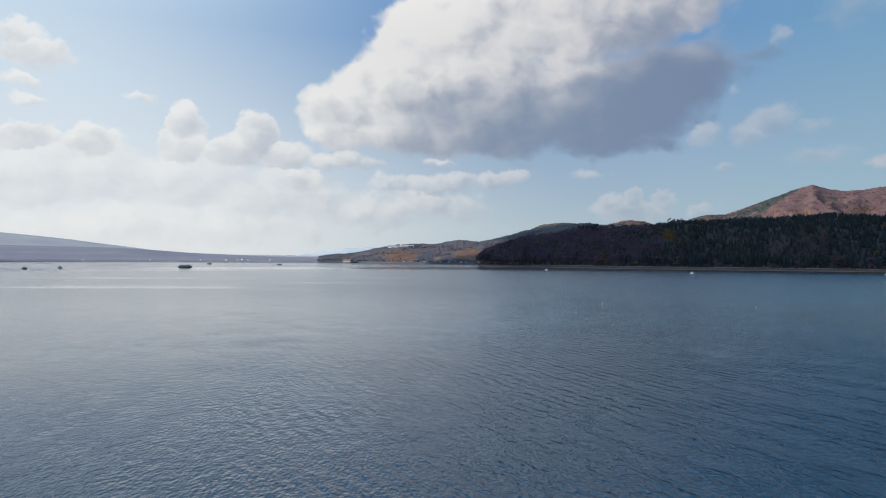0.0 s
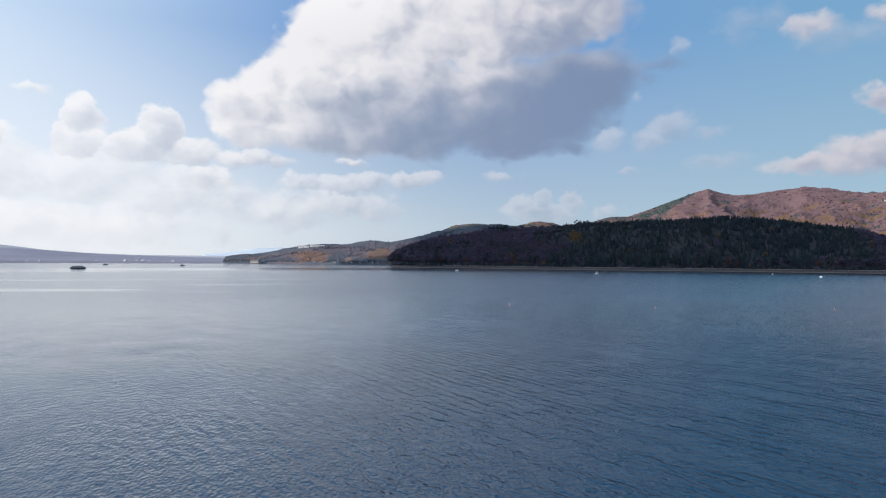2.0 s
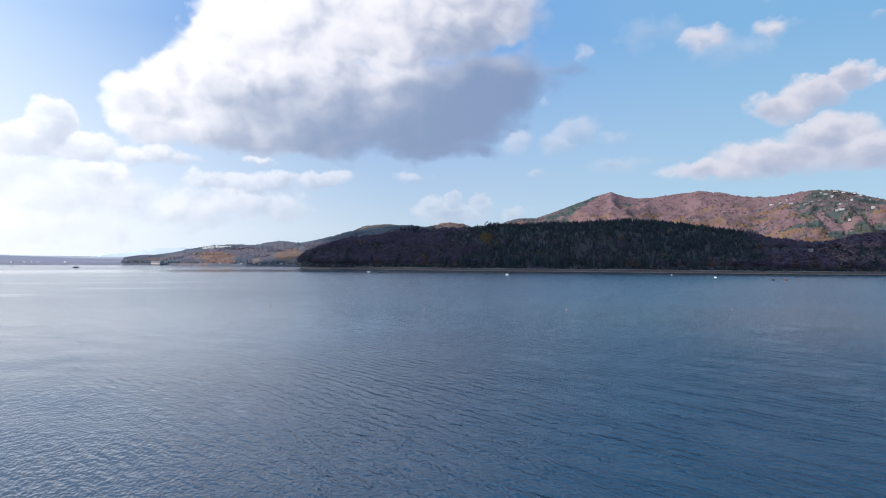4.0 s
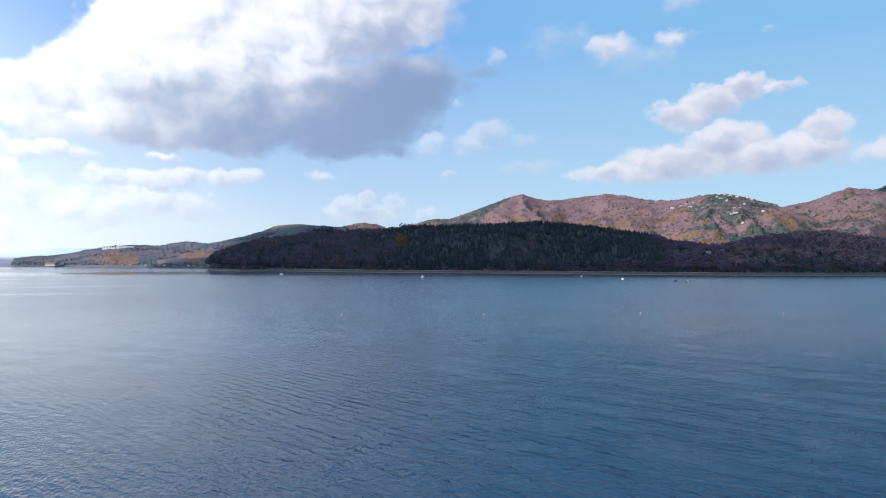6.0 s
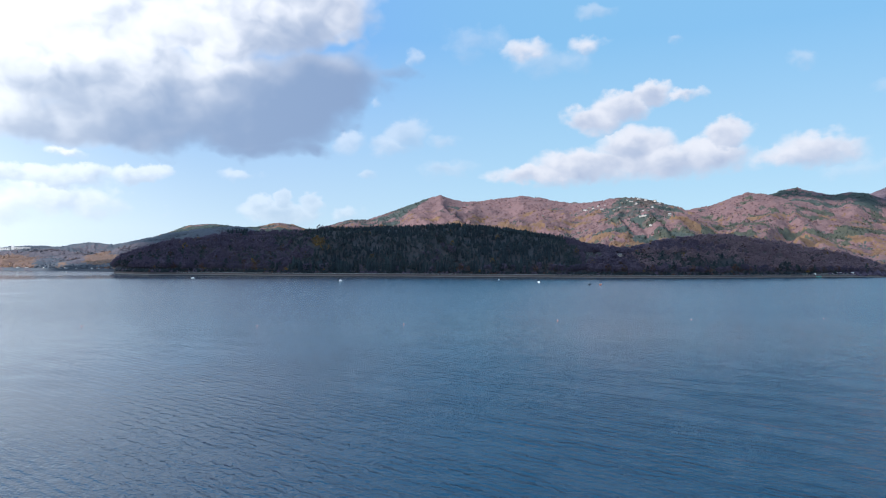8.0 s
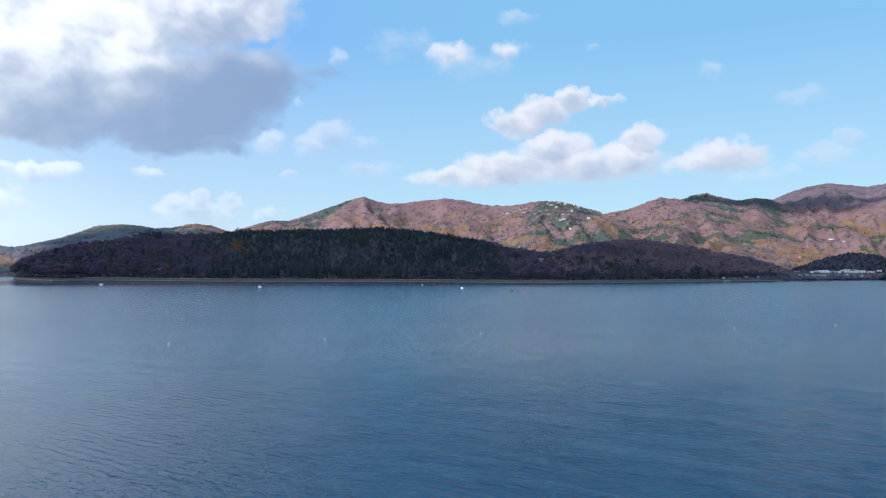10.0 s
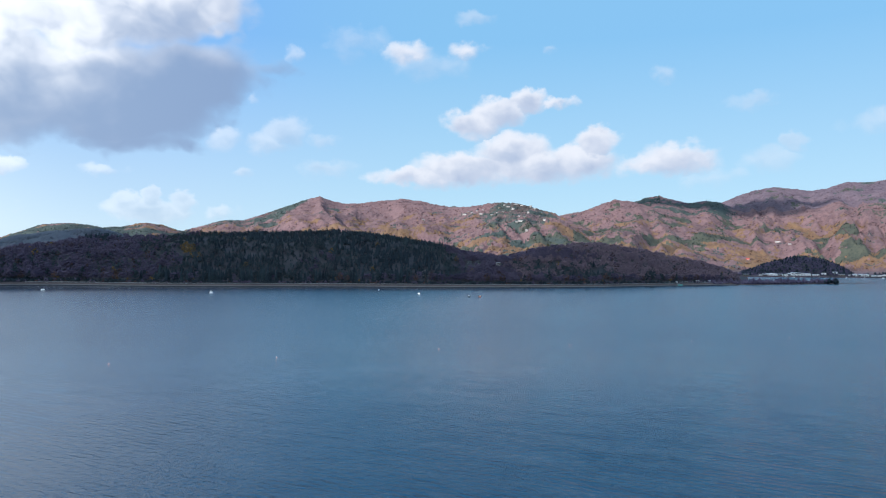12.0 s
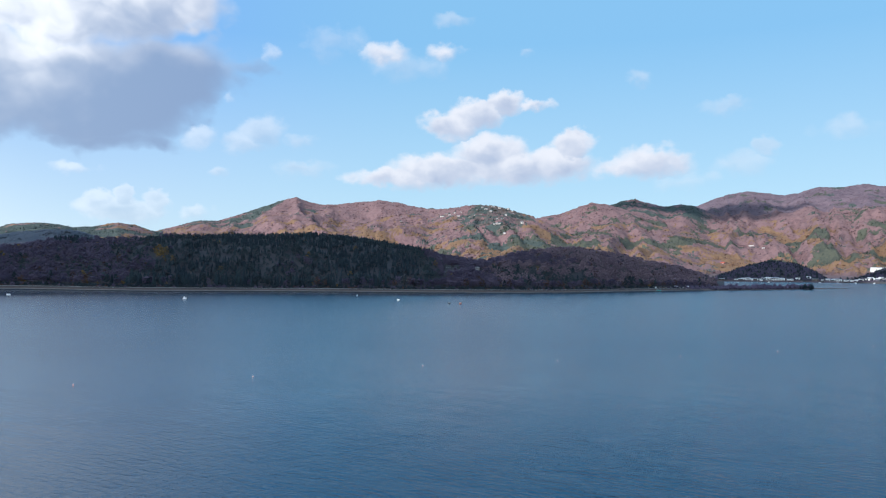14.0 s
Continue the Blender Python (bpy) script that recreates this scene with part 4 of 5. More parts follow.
def point_forest():
    az, r, p = POINT.random_places(10800, 16, 45)
    keep = POINT.at(az, 3) > 4.5
    az, r, p = az[keep], r[keep], p[keep]
    mixn = fbm(p[:, 0] / 70, p[:, 1] / 70, 3, 60) * 1.4 + RNG.uniform(-0.3, 0.3, len(az))
    # conifers rule the high middle of the point, leafless wood its two ends
    conif = np.clip((az - 9) / 9, 0, 1) * np.clip((39.5 - az) / 4, 0, 1)
    wood = mixn + conif * 1.25 - 0.38
    kinds = np.where(wood > RNG.uniform(0.3, 1.25, len(az)), 0, np.where(wood > 0.04, 1, 2))
    odd = RNG.uniform(0, 1, len(az))
    kinds = np.where((kinds == 2) & (odd < 0.09), 3, kinds)
    kinds = np.where((kinds > 0) & (odd > 0.994), 4, kinds)
    kinds = np.where((odd > 0.45) & (odd < 0.49), 5, kinds)
    kinds = np.where(near(az, r, 16.5, 833, 0.55, 22) & (odd < 0.7), 4, kinds)
    kinds = np.where(near(az, r, 12.6, 800, 0.22, 12) & (odd < 0.8), 3, kinds)
    kinds = np.where((kinds == 2) & (az + 14 * mixn > 43), 6, kinds)
    # clearings in front of the lodges
    clear = ((np.abs(az - 40.6) < 0.35) | (np.abs(az - 38.6) < 0.7)) & (r > 778) & (r < 826)
    kinds = np.where(clear, -1, kinds)
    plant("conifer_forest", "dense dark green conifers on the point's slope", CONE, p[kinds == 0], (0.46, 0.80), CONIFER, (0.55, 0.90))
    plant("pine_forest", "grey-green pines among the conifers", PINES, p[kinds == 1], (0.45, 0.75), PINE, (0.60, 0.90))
    plant("leafless_forest", "maroon-grey leafless broadleaf wood", ROUND, p[kinds == 2], (0.5, 0.95), BARE, (0.62, 0.95))
    plant("lilac_forest", "lilac-brown leafless wood at the end of the point", ROUND, p[kinds == 6], (0.5, 0.95), KNOLL_WOOD, (0.62, 0.95))
    plant("rust_forest", "rust-red autumn trees in the wood", ROUND, p[kinds == 3], (0.45, 0.75), RUST, (0.65, 0.95))
    plant("pale_leafless_trees", "pale grey leafless trees among the dark wood", ROUND, p[kinds == 5], (0.5, 0.8), PALE, (0.65, 0.95))
    az = RNG.uniform(9.6, 11.1, 70)
    r = RNG.uniform(945, 985, 70)
    q = np.stack([r * np.sin(np.radians(az)), r * np.cos(np.radians(az)), POINT.height(az, r) - 0.3], 1)
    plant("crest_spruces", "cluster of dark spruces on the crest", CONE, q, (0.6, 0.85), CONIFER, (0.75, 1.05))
    plant("ochre_forest", "ochre autumn trees in the wood", ROUND, p[kinds == 4], (0.5, 0.8), OCHRE)


def hill_forests():
    az, r, p = HOTEL_HILL.random_places(9000, 8, 60)
    kinds = hotel_kinds(az, r, p[:, 0], p[:, 1])
    plant("hotel_hill_conifers", "blue-green conifers on the far hill", SMALL, p[kinds == 0], (1.2, 2.4), HILL_BLUE, (0.7, 1.1))
    plant("hotel_hill_autumn", "orange autumn trees along the far shore", SMALL, p[kinds == 1], (1.2, 2.6), AUTUMN, (0.7, 1.1))
    plant("hotel_hill_wood", "grey-brown leafless wood on the far hill", SMALL, p[kinds == 2], (1.2, 2.4), GREY_WOOD, (0.7, 1.1))
    az, r, p = KNOLL.random_places(4200, 4, 30)
    keep = KNOLL.at(az, 3) > 4.6
    p = p[keep]
    g = RNG.uniform(0, 1, len(p))
    plant("knoll_wood", "dark leafless trees on the knoll", SMALL, p[g < 0.75], (1.7, 3.4), BARE, (0.65, 1.0))
    plant("knoll_conifers", "dark conifers on the knoll", SPIKE, p[g >= 0.75], (1.5, 2.6), PINE)


def mountain_forests():
    count = 46000
    az = RNG.uniform(4, 72.5, count)
    r = np.sqrt(RNG.uniform(0, 1, count) * (4480.0 ** 2 - 1560.0 ** 2) + 1560.0 ** 2)
    z = mountain_height(az, r)
    ok = z > 6
    az, r, z = az[ok], r[ok], z[ok]
    p = np.stack([r * np.sin(np.radians(az)), r * np.cos(np.radians(az)), z + 2.5], 1)
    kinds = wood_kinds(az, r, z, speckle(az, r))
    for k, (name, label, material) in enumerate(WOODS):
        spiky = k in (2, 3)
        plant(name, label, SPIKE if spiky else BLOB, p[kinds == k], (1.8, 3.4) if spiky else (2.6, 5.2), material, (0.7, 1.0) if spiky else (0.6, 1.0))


point_forest()
hill_forests()
mountain_forests()


WET_STONE = surface("wet_dark_stone", [(0.012, 0.013, 0.014), (0.025, 0.026, 0.028)], 0.6, 0.5, bump=0.05)

# ---- the shore of the point: wall, verge, road, rail ----
def strip(name, profile, a0, a1, material, step=0.12, wobble=0.0):
    """A strip along the waterline; profile: distance behind it and height."""
    az = np.arange(a0, a1 + step / 2, step)
    V = []
    for a in az:
        w = wobble * float(fbm(np.array([a * 4.0]), np.array([0.5]), 3, 77)[0])
        for k, (d, z) in enumerate(profile):
            V.append(polar(a, float(SHORE(a, 1)) + d + w, z + (0.3 * w if k else 0)))
    return mesh_object(name, [tuple(v) for v in V], sheet_faces(len(az), len(profile))[:, ::-1], material)


tagged(strip("seawall", [(-0.4, -0.8), (0.0, 0.1), (1.1, 1.05), (1.15, 1.2), (1.7, 1.2), (1.8, 1.0)], 1.7, 59.2, CONCRETE, wobble=0.5),
       "weathered grey concrete seawall along the water", "seawall", kind="structure")
tagged(strip("stone_footing", [(-0.9, -0.8), (-0.6, 0.25), (-0.1, 0.55), (0.35, 0.62), (0.5, 0.3)], 1.7, 59.2, WET_STONE, wobble=0.5),
       "dark wet stone footing of the seawall", "footing", kind="structure")
tagged(strip("grass_verge", [(1.7, 1.05), (3.2, 1.8), (4.6, 2.3), (5.2, 2.36)], 1.7, 59.0, DRY_GRASS, wobble=0.8), "dry brown grass verge above the seawall", "verge", kind="structure")
tagged(strip("shore_road", [(5.1, 2.2), (5.15, 2.42), (10.5, 2.46), (10.6, 2.2)], 1.7, 58.8, ASPHALT), "narrow asphalt road along the shore", "road", kind="structure")

rail = base("guard_rail", polar(30, 696, 2.4))
rail_inverse = rail.matrix_basis.inverted()
post_mesh = None
for k in range(118):
    a = 6.0 + k * 0.44
    if post_mesh is None:
        ob = part("post", box(0, 0, 0, 0.14, 0.14, 0.85, 0.02), STEEL, rail)
        post_mesh = ob.data
    else:
        ob = new("post", post_mesh)
        ob.parent = rail
    ob.matrix_basis = rail_inverse @ Matrix.Translation(polar(a, float(SHORE(a, 1)) + 5.4, 2.4))
bar = strip("rail", [(5.36, 2.95), (5.36, 3.15), (5.42, 3.15), (5.42, 2.95)], 6.0, 57.6, STEEL)
bar.parent = rail
bar.matrix_basis = rail_inverse
tagged(rail, "grey steel guard rail beside the shore road", "guard rail")


# ---- single trees along the shore road ----
def tree(name, crown, trunk, leaf, label):
    t = base(name, (0, 0, 0))
    v, f = trunk
    mesh_object("trunk", v, f, BARK, parent=t)
    v, f = crown
    mesh_object("crown", v, f, leaf, parent=t)
    return tagged(t, label, "tree", "trees along the shore road")


SHORE_TREES = [
    tree("broadleaf_tree", round_crown(9.5, 3.4, 34, 0.9), limbs(9.5, 7), BARE, "maroon-grey leafless tree beside the shore road"),
    tree("broadleaf_tree", round_crown(8.0, 3.0, 30, 0.85), limbs(8.0, 6), BARE, "low grey leafless tree beside the shore road"),
    tree("autumn_tree", round_crown(8.5, 3.0, 32, 0.9), limbs(8.5, 6), RUST, "rust-red autumn tree beside the shore road"),
    tree("conifer_tree", cone_crown(14.0, 2.7, 8, 8), limbs(14.0, 1, 0.3), CONIFER, "tall dark green conifer beside the shore road"),
    tree("conifer_tree", cone_crown(12.0, 2.4, 7, 8), limbs(12.0, 1, 0.28), CONIFER, "dark green conifer beside the shore road"),
    tree("pine_tree", pine_crown(12.0, 3.0, 22), limbs(12.0, 5), PINE, "grey-green pine beside the shore road"),
    tree("yellow_tree", round_crown(4.5, 1.8, 22, 0.6), limbs(4.5, 4, 0.12), OCHRE, "small yellow autumn tree beside the shore road")]
PALE_TREE = tree("bare_tree", round_crown(13.0, 5.5, 16, 0.5), limbs(14.0, 16, 0.3), surface("pale_twigs", [(0.13, 0.12, 0.125), (0.20, 0.19, 0.19)], 0.3), "tall pale leafless tree with spreading limbs")


def shore_trees():
    used = [0] * len(SHORE_TREES)
    count = 250
    for k in range(count):
        a = 2.4 + 55.6 * (k + RNG.uniform(-0.4, 0.4)) / count
        if abs(a - 34.8) < 0.45:
            a += 0.9
        r = float(SHORE(a, 1)) + RNG.uniform(13, 19)
        conif = min(max((a - 10) / 8, 0), 1) * min(max((37 - a) / 4, 0), 1)
        u = RNG.uniform(0, 1)
        if u < 0.75 * conif:
            kind = int(RNG.choice((3, 3, 4, 5)))
        elif u > 0.975:
            kind = 6
        else:
            kind = int(RNG.choice((0, 0, 0, 1, 1, 5, 2)))
        z = float(POINT.height(np.array(a), np.array(r))) - 0.1
        size = RNG.uniform(0.75, 1.12)
        m = Matrix.LocRotScale(polar(a, r, z), Euler((0, 0, RNG.uniform(0, 6.28))), (1, 1, 1))
        src = SHORE_TREES[kind]
        ob = src if not used[kind] else copy_thing(src, m)
        used[kind] += 1
        ob.matrix_basis = m @ Matrix.Diagonal((size, size, size * RNG.uniform(0.9, 1.15), 1))
    PALE_TREE.matrix_basis = Matrix.Translation(polar(34.8, 704, 2.2)) @ Matrix.Diagonal((1.15, 1.15, 1.15, 1))


shore_trees()


def bank_bushes():
    az = np.concatenate([RNG.uniform(1.8, 6, 260), RNG.uniform(2, 57.5, 900)])
    r = SHORE(az, 1) + RNG.uniform(11, 17, len(az))
    p = np.stack([r * np.sin(np.radians(az)), r * np.cos(np.radians(az)), POINT.height(az, r) - 0.2], 1)
    odd = RNG.uniform(0, 1, len(az))
    plant("bank_bushes", "dark leafless bushes on the bank behind the road", SMALL, p[odd < 0.25], (1.0, 2.2), BARE)
    plant("bank_evergreens", "grey-green bushes on the bank behind the road", SMALL, p[(odd >= 0.25) & (odd < 0.85)], (1.2, 2.4), PINE)
    plant("bank_rust_bushes", "rust-red bushes on the bank behind the road", SMALL, p[odd >= 0.85], (0.9, 1.8), RUST)


bank_bushes()


def spit_bushes():
    az = np.concatenate([RNG.uniform(55.5, 61, 130), RNG.uniform(60.5, 65.0, 170)])
    r = SPIT.at(az, 1) + RNG.uniform(4, 20, 300)
    z = np.maximum(SPIT.height(az, r), 0.1) - 0.1
    p = np.stack([r * np.sin(np.radians(az)), r * np.cos(np.radians(az)), z], 1)
    plant("spit_bushes", "dark leafless bushes on the sand spit", SMALL, p, (1.5, 4.4), BARE)
    p = np.array([tuple(polar(a, 1055, 0.8)) for a in (64.3, 64.6, 65.0)])
    plant("spit_pines", "dark pines at the end of the spit", SMALL, p, (2.8, 3.8), CONIFER, (1.2, 1.6))


spit_bushes()


# ---- houses ----
def house(name, w, d, h, rise, wall, roof, label, windows=3, storeys=1, group=""):
    t = base(name, (0, 0, 0))
    bm = box(0, 0, -1.5, w, d, h + 1.5)
    part("wall", bm, wall, t)
    bm = bmesh.new()
    o = 0.5
    vs = [bm.verts.new(c) for c in ((-w / 2 - o, -d / 2 - o, h), (w / 2 + o, -d / 2 - o, h), (w / 2 + o, d / 2 + o, h), (-w / 2 - o, d / 2 + o, h),
                                    (-w / 2 - o, 0, h + rise), (w / 2 + o, 0, h + rise))]
    for f in ((0, 1, 5, 4), (2, 3, 4, 5), (1, 2, 5), (3, 0, 4), (3, 2, 1, 0)):
        bm.faces.new([vs[i] for i in f])
    part("roof", bm, roof, t)
    for s in range(storeys):
        for k in range(windows):
            x = (k + 0.5) / windows * w - w / 2
            win = part("window", box(x, -d / 2 - 0.03, 0.9 + s * h / storeys, w / windows * 0.55, 0.12, min(1.4, h / storeys * 0.5)), GLASS, t)
            part("frame", box(x, -d / 2 - 0.05, 0.78 + s * h / storeys, w / windows * 0.62, 0.16, 0.1), WHITE, win)
    part("door", box(w * 0.36, -d / 2 - 0.04, 0, 1.0, 0.1, 2.05), TIMBER, t)
    return tagged(t, label, "house", group)


VILLAGE = [
    house("house", 10, 7, 4.2, 1.8, WHITE, ROOF_PALE, "white lakeside house with a pale sheet roof", 3, 1, "houses of the lakeside village"),
    house("house", 13, 8, 6.0, 1.6, WHITE, ROOF_PALE, "two-storey white lakeside house with a pale roof", 4, 2, "houses of the lakeside village"),
    house("boathouse", 14, 7, 3.4, 1.2, TIMBER, ROOF_GREY, "brown boathouse with a grey sheet roof", 3, 1, "houses of the lakeside village"),
    house("house", 9, 7, 4.2, 2.2, WHITE, ROOF_DARK, "white lakeside house with a dark roof", 3, 1, "houses of the lakeside village"),
    house("house", 9, 6, 5.0, 2.0, HULL_DARK, ROOF_PALE, "dark lakeside house with a pale roof", 3, 2, "houses of the lakeside village")]


def put(src, at, turn, size, first):
    m = Matrix.LocRotScale(at, Euler((0, 0, radians(turn))), (1, 1, 1))
    ob = src if first else copy_thing(src, m)
    ob.matrix_basis = m @ Matrix.Diagonal((size, size, size, 1))
    return ob


def shore_of_village(az):
    return float(np.interp(az, [2, 54, 56, 61, 65, 69.5, 74], [1700, 1400, 1350, 1435, 1505, 1540, 1560]))


def village_ground(az, r):
    if r < float(KNOLL.at(az, 1)) + 3:
        return 2.5
    return max(2.5, float(KNOLL.height(np.array(float(az)), np.array(float(r)))))


used = set()
for k, a in enumerate([60.5, 60.9, 61.15, 61.45, 61.9, 62.05, 62.4, 63.5, 63.9, 66.3, 66.8, 67.3, 67.6, 67.9, 68.3, 68.6, 69.1, 69.4, 69.9, 70.4, 56.6, 57.1, 57.7, 58.3, 59.2, 60.2, 60.7, 61.0, 61.3, 61.7, 62.2, 62.6, 62.9, 63.3, 63.7, 65.0, 65.9, 66.2, 66.6, 66.9, 67.2, 67.5, 67.8, 68.1, 68.4,
                       68.8, 69.2, 69.6, 70.2, 61.2, 62.7, 66.5, 67.4, 68.2, 60.4, 61.6, 63.1, 64.3, 65.4, 66.0, 66.7, 67.1, 67.7, 68.0, 69.0, 56.9, 58.0]):
    kind = int(RNG.choice((0, 1, 1, 0, 3, 2, 4) if a > 60 else (2, 2, 3)))
    d = shore_of_village(a) + RNG.uniform(6, 30)
    put(VILLAGE[kind], polar(a, d, village_ground(a, d)), -a + RNG.uniform(-25, 25), RNG.uniform(0.4, 0.8), kind not in used)
    used.add(kind)


# huts and boathouses along the road at the foot of the spit
for k, a in enumerate((53.6, 54.2, 54.9, 55.3, 55.8, 56.2, 56.7, 57.1)):
    put(VILLAGE[(2, 0, 2, 3, 4)[k % 5]], polar(a, float(SHORE(a, 1)) + 13.5, 2.45), -a + RNG.uniform(-20, 20), RNG.uniform(0.36, 0.5), False)


for a in (-31.5, -28.4, -25.6, -24.7, -23.9, -20.3, -18.4, -17.6, -17.2, -16.8, -15.1):
    put(VILLAGE[1 if a > -20 else 0], polar(a, float(FAR_SHORE.at(a, 1)) + RNG.uniform(8, 60), 2.2), -35 + RNG.uniform(-20, 20), RNG.uniform(0.2, 0.36), False)


def village_trees():
    az = RNG.uniform(56.2, 71, 260)
    r = np.array([shore_of_village(a) for a in az]) + RNG.uniform(26, 90, 260)
    p = np.stack([r * np.sin(np.radians(az)), r * np.cos(np.radians(az)), np.full(260, 2.3)], 1)
    plant("village_trees", "dark garden trees among the village houses", SMALL, p[:170], (1.8, 3.8), BARE)
    plant("village_conifers", "dark conifers among the village houses", SPIKE, p[170:], (1.6, 3.0), CONIFER)


village_trees()


def on_slope(az, tangent):
    """The place on the mountains that a line of that slope from the eye meets first."""
    r = np.arange(1560, 4400, 6.0)
    z = mountain_height(np.full(r.shape, float(az)), r)
    k = int(np.argmax(z >= EYE_Z + tangent * r))
    return polar(az, float(r[k]), float(z[k]))


CREAM = surface("cream_plaster", [(0.323, 0.297, 0.281), (0.442, 0.416, 0.391)], 0.4, 0.7, each=0.6)
HILL_HOUSE = [
    house("hillside_villa", 20, 9, 5.0, 1.5, CREAM, ROOF_GREY, "long pale villa on the wooded hillside", 5, 1, "villas on the hill"),
    house("hillside_villa", 12, 8, 6.0, 2.0, CREAM, ROOF_GREY, "pale villa on the wooded hillside", 3, 2, "villas on the hill"),
    house("hillside_villa", 14, 8, 5.0, 2.0, TIMBER, ROOF_GREY, "brown villa with a pale roof on the hillside", 3, 1, "villas on the hill")]
used = set()
for k, (a, tn, kind) in enumerate([(37.9, .058, 0), (38.9, .0635, 1), (39.2, .059, 0), (38.5, .060, 1), (41.4, .0695, 0), (42.0, .0725, 0), (42.5, .071, 0), (43.5, .066, 0),
                                   (43.0, .061, 1), (40.1, .057, 2), (42.1, .047, 1), (42.9, .034, 1), (37.2, .050, 2), (40.7, .068, 2), (41.8, .066, 1), (43.9, .056, 2),
                                   (41.0, .061, 2), (42.4, .048, 0), (34.6, .050, 2), (44.3, .050, 1), (38.2, .0615, 2), (38.7, .0585, 2), (39.4, .0645, 1), (41.1, .0715, 1), (42.8, .0735, 2),
                                   (43.2, .0695, 1), (43.6, .0625, 2), (42.3, .0555, 1), (42.7, .0545, 2), (40.5, .0605, 1), (44.1, .0605, 2)]):
    p = on_slope(a, tn)
    put(HILL_HOUSE[kind], p + Vector((0, 0, 6.0)), -a + RNG.uniform(-30, 30), RNG.uniform(0.4, 0.72), kind not in used)
    used.add(kind)

p = on_slope(59.4, -0.001)
tagged(put(house("red_roofed_house", 13, 9, 5, 4.5, WHITE, ROOF_RED, "house with a steep red roof among larches", 3, 1), p, -50, 0.85, True), category="house")
for a, tn, w in ((61.4, 0.022, 30), (62.2, .019, 16)):
    put(house("hillside_hall", w, 9, 5, 1.4, CREAM, ROOF_GREY, "low pale hall on the larch slope", 6, 1), on_slope(a, tn) + Vector((0, 0, 4)), -a, 0.6, True)
put(house("apartment_block", 46, 12, 13, 1.2, WHITE, ROOF_GREY, "long white apartment block above the village", 12, 4), polar(69.3, 1790, 20), -60, 0.65, True)
def lodge_ground(az, r):
    return float(POINT.height(np.array(float(az)), np.array(float(r)))) + 0.9


put(house("lodge", 9, 7, 5, 1.6, CREAM, ROOF_GREY, "white lodge among the trees of the point", 3, 2), polar(40.6, 815, lodge_ground(40.6, 815) - 0.4), -30, 0.48, True)
for a in (38.3, 39.0):
    put(house("dark_lodge", 11, 7, 4, 1.8, HULL_DARK, ROOF_DARK, "dark timber lodge among the trees", 3, 1), polar(a, 822, lodge_ground(a, 822) - 0.5), -35, 0.5, True)
put(house("shore_shed", 15, 7, 2.6, 0.8, CREAM, ROOF_GREY, "low pale shed at the water's edge of the far hill", 4, 1), polar(-9.0, 1112, 2.3), -28, 1.0, True)


def hotel():
    t = base("hilltop_hotel", polar(-4.7, 1470, float(HOTEL_HILL.height(np.array(-4.7), np.array(1470.0))) + 2.2), -6, 0.74)
    part("wing", box(-21, 0, -6, 30, 12, 9.5, 0.2), WHITE, t)
    part("wing", box(17, 0, -6, 40, 12, 10.5, 0.2), WHITE, t)
    part("tower", box(-1, 0, -6, 5, 6, 15, 0.2), WHITE, t)
    part("roof", box(-21, 0, 3.5, 30.6, 12.6, 0.6, 0.1), ROOF_PALE, t)
    part("roof", box(17, 0, 4.5, 40.6, 12.6, 0.6, 0.1), ROOF_PALE, t)
    for s in range(2):
        for k in range(21):
            x = -34 + k * 3.5
            if abs(x + 1) > 3.0:
                part("window", box(x, -6.03, -0.6 + s * 2.1, 1.9, 0.1, 1.0), GLASS, t)
    tagged(t, "long low white hotel with a tower on the hilltop", "hotel")


hotel()


# ---- boats, buoys, jetty ----
def hull(length, beam, high):
    bm = bmesh.new()
    rings = []
    for i in range(9):
        u = i / 8
        w = beam / 2 * (1 - max(0, (u - 0.45) / 0.55) ** 2.2)
        x, sheer = length * (u - 0.5), high * (1 + 0.35 * u * u)
        w = max(w, 0.03)
        rings.append([bm.verts.new(c) for c in ((x, -w, sheer), (x, -w * 0.75, -0.15), (x, 0, -0.3), (x, w * 0.75, -0.15), (x, w, sheer))])
    for a, b in zip(rings, rings[1:]):
        for k in range(4):
            bm.faces.new((a[k], a[k + 1], b[k + 1], b[k]))
        bm.faces.new((a[4], a[0], b[0], b[4]))
    bm.faces.new(rings[0]), bm.faces.new(rings[-1][::-1])
    return bm


def motorboat(label, length=5.5, cabin=True, paint=WHITE, name="motorboat"):
    t = base(name, (0, 0, 0))
    part("hull", hull(length, length * 0.34, 0.75), paint, t)
    part("gunwale", box(-0.2, 0, 0.78, length * 0.8, length * 0.30, 0.08, 0.02, 0.95), WHITE, t)
    if cabin:
        c = part("cabin", box(-0.3, 0, 0.8, length * 0.38, length * 0.24, 1.15, 0.12, 0.82), WHITE, t)
        part("window", box(-0.3, 0, 1.3, length * 0.36, length * 0.245, 0.4, 0.03, 0.9), GLASS, c)
    part("outboard", box(-length * 0.52, 0, 0.1, 0.4, 0.45, 1.1, 0.08, 0.8), RUBBER, t)
    return tagged(t, label, "boat")


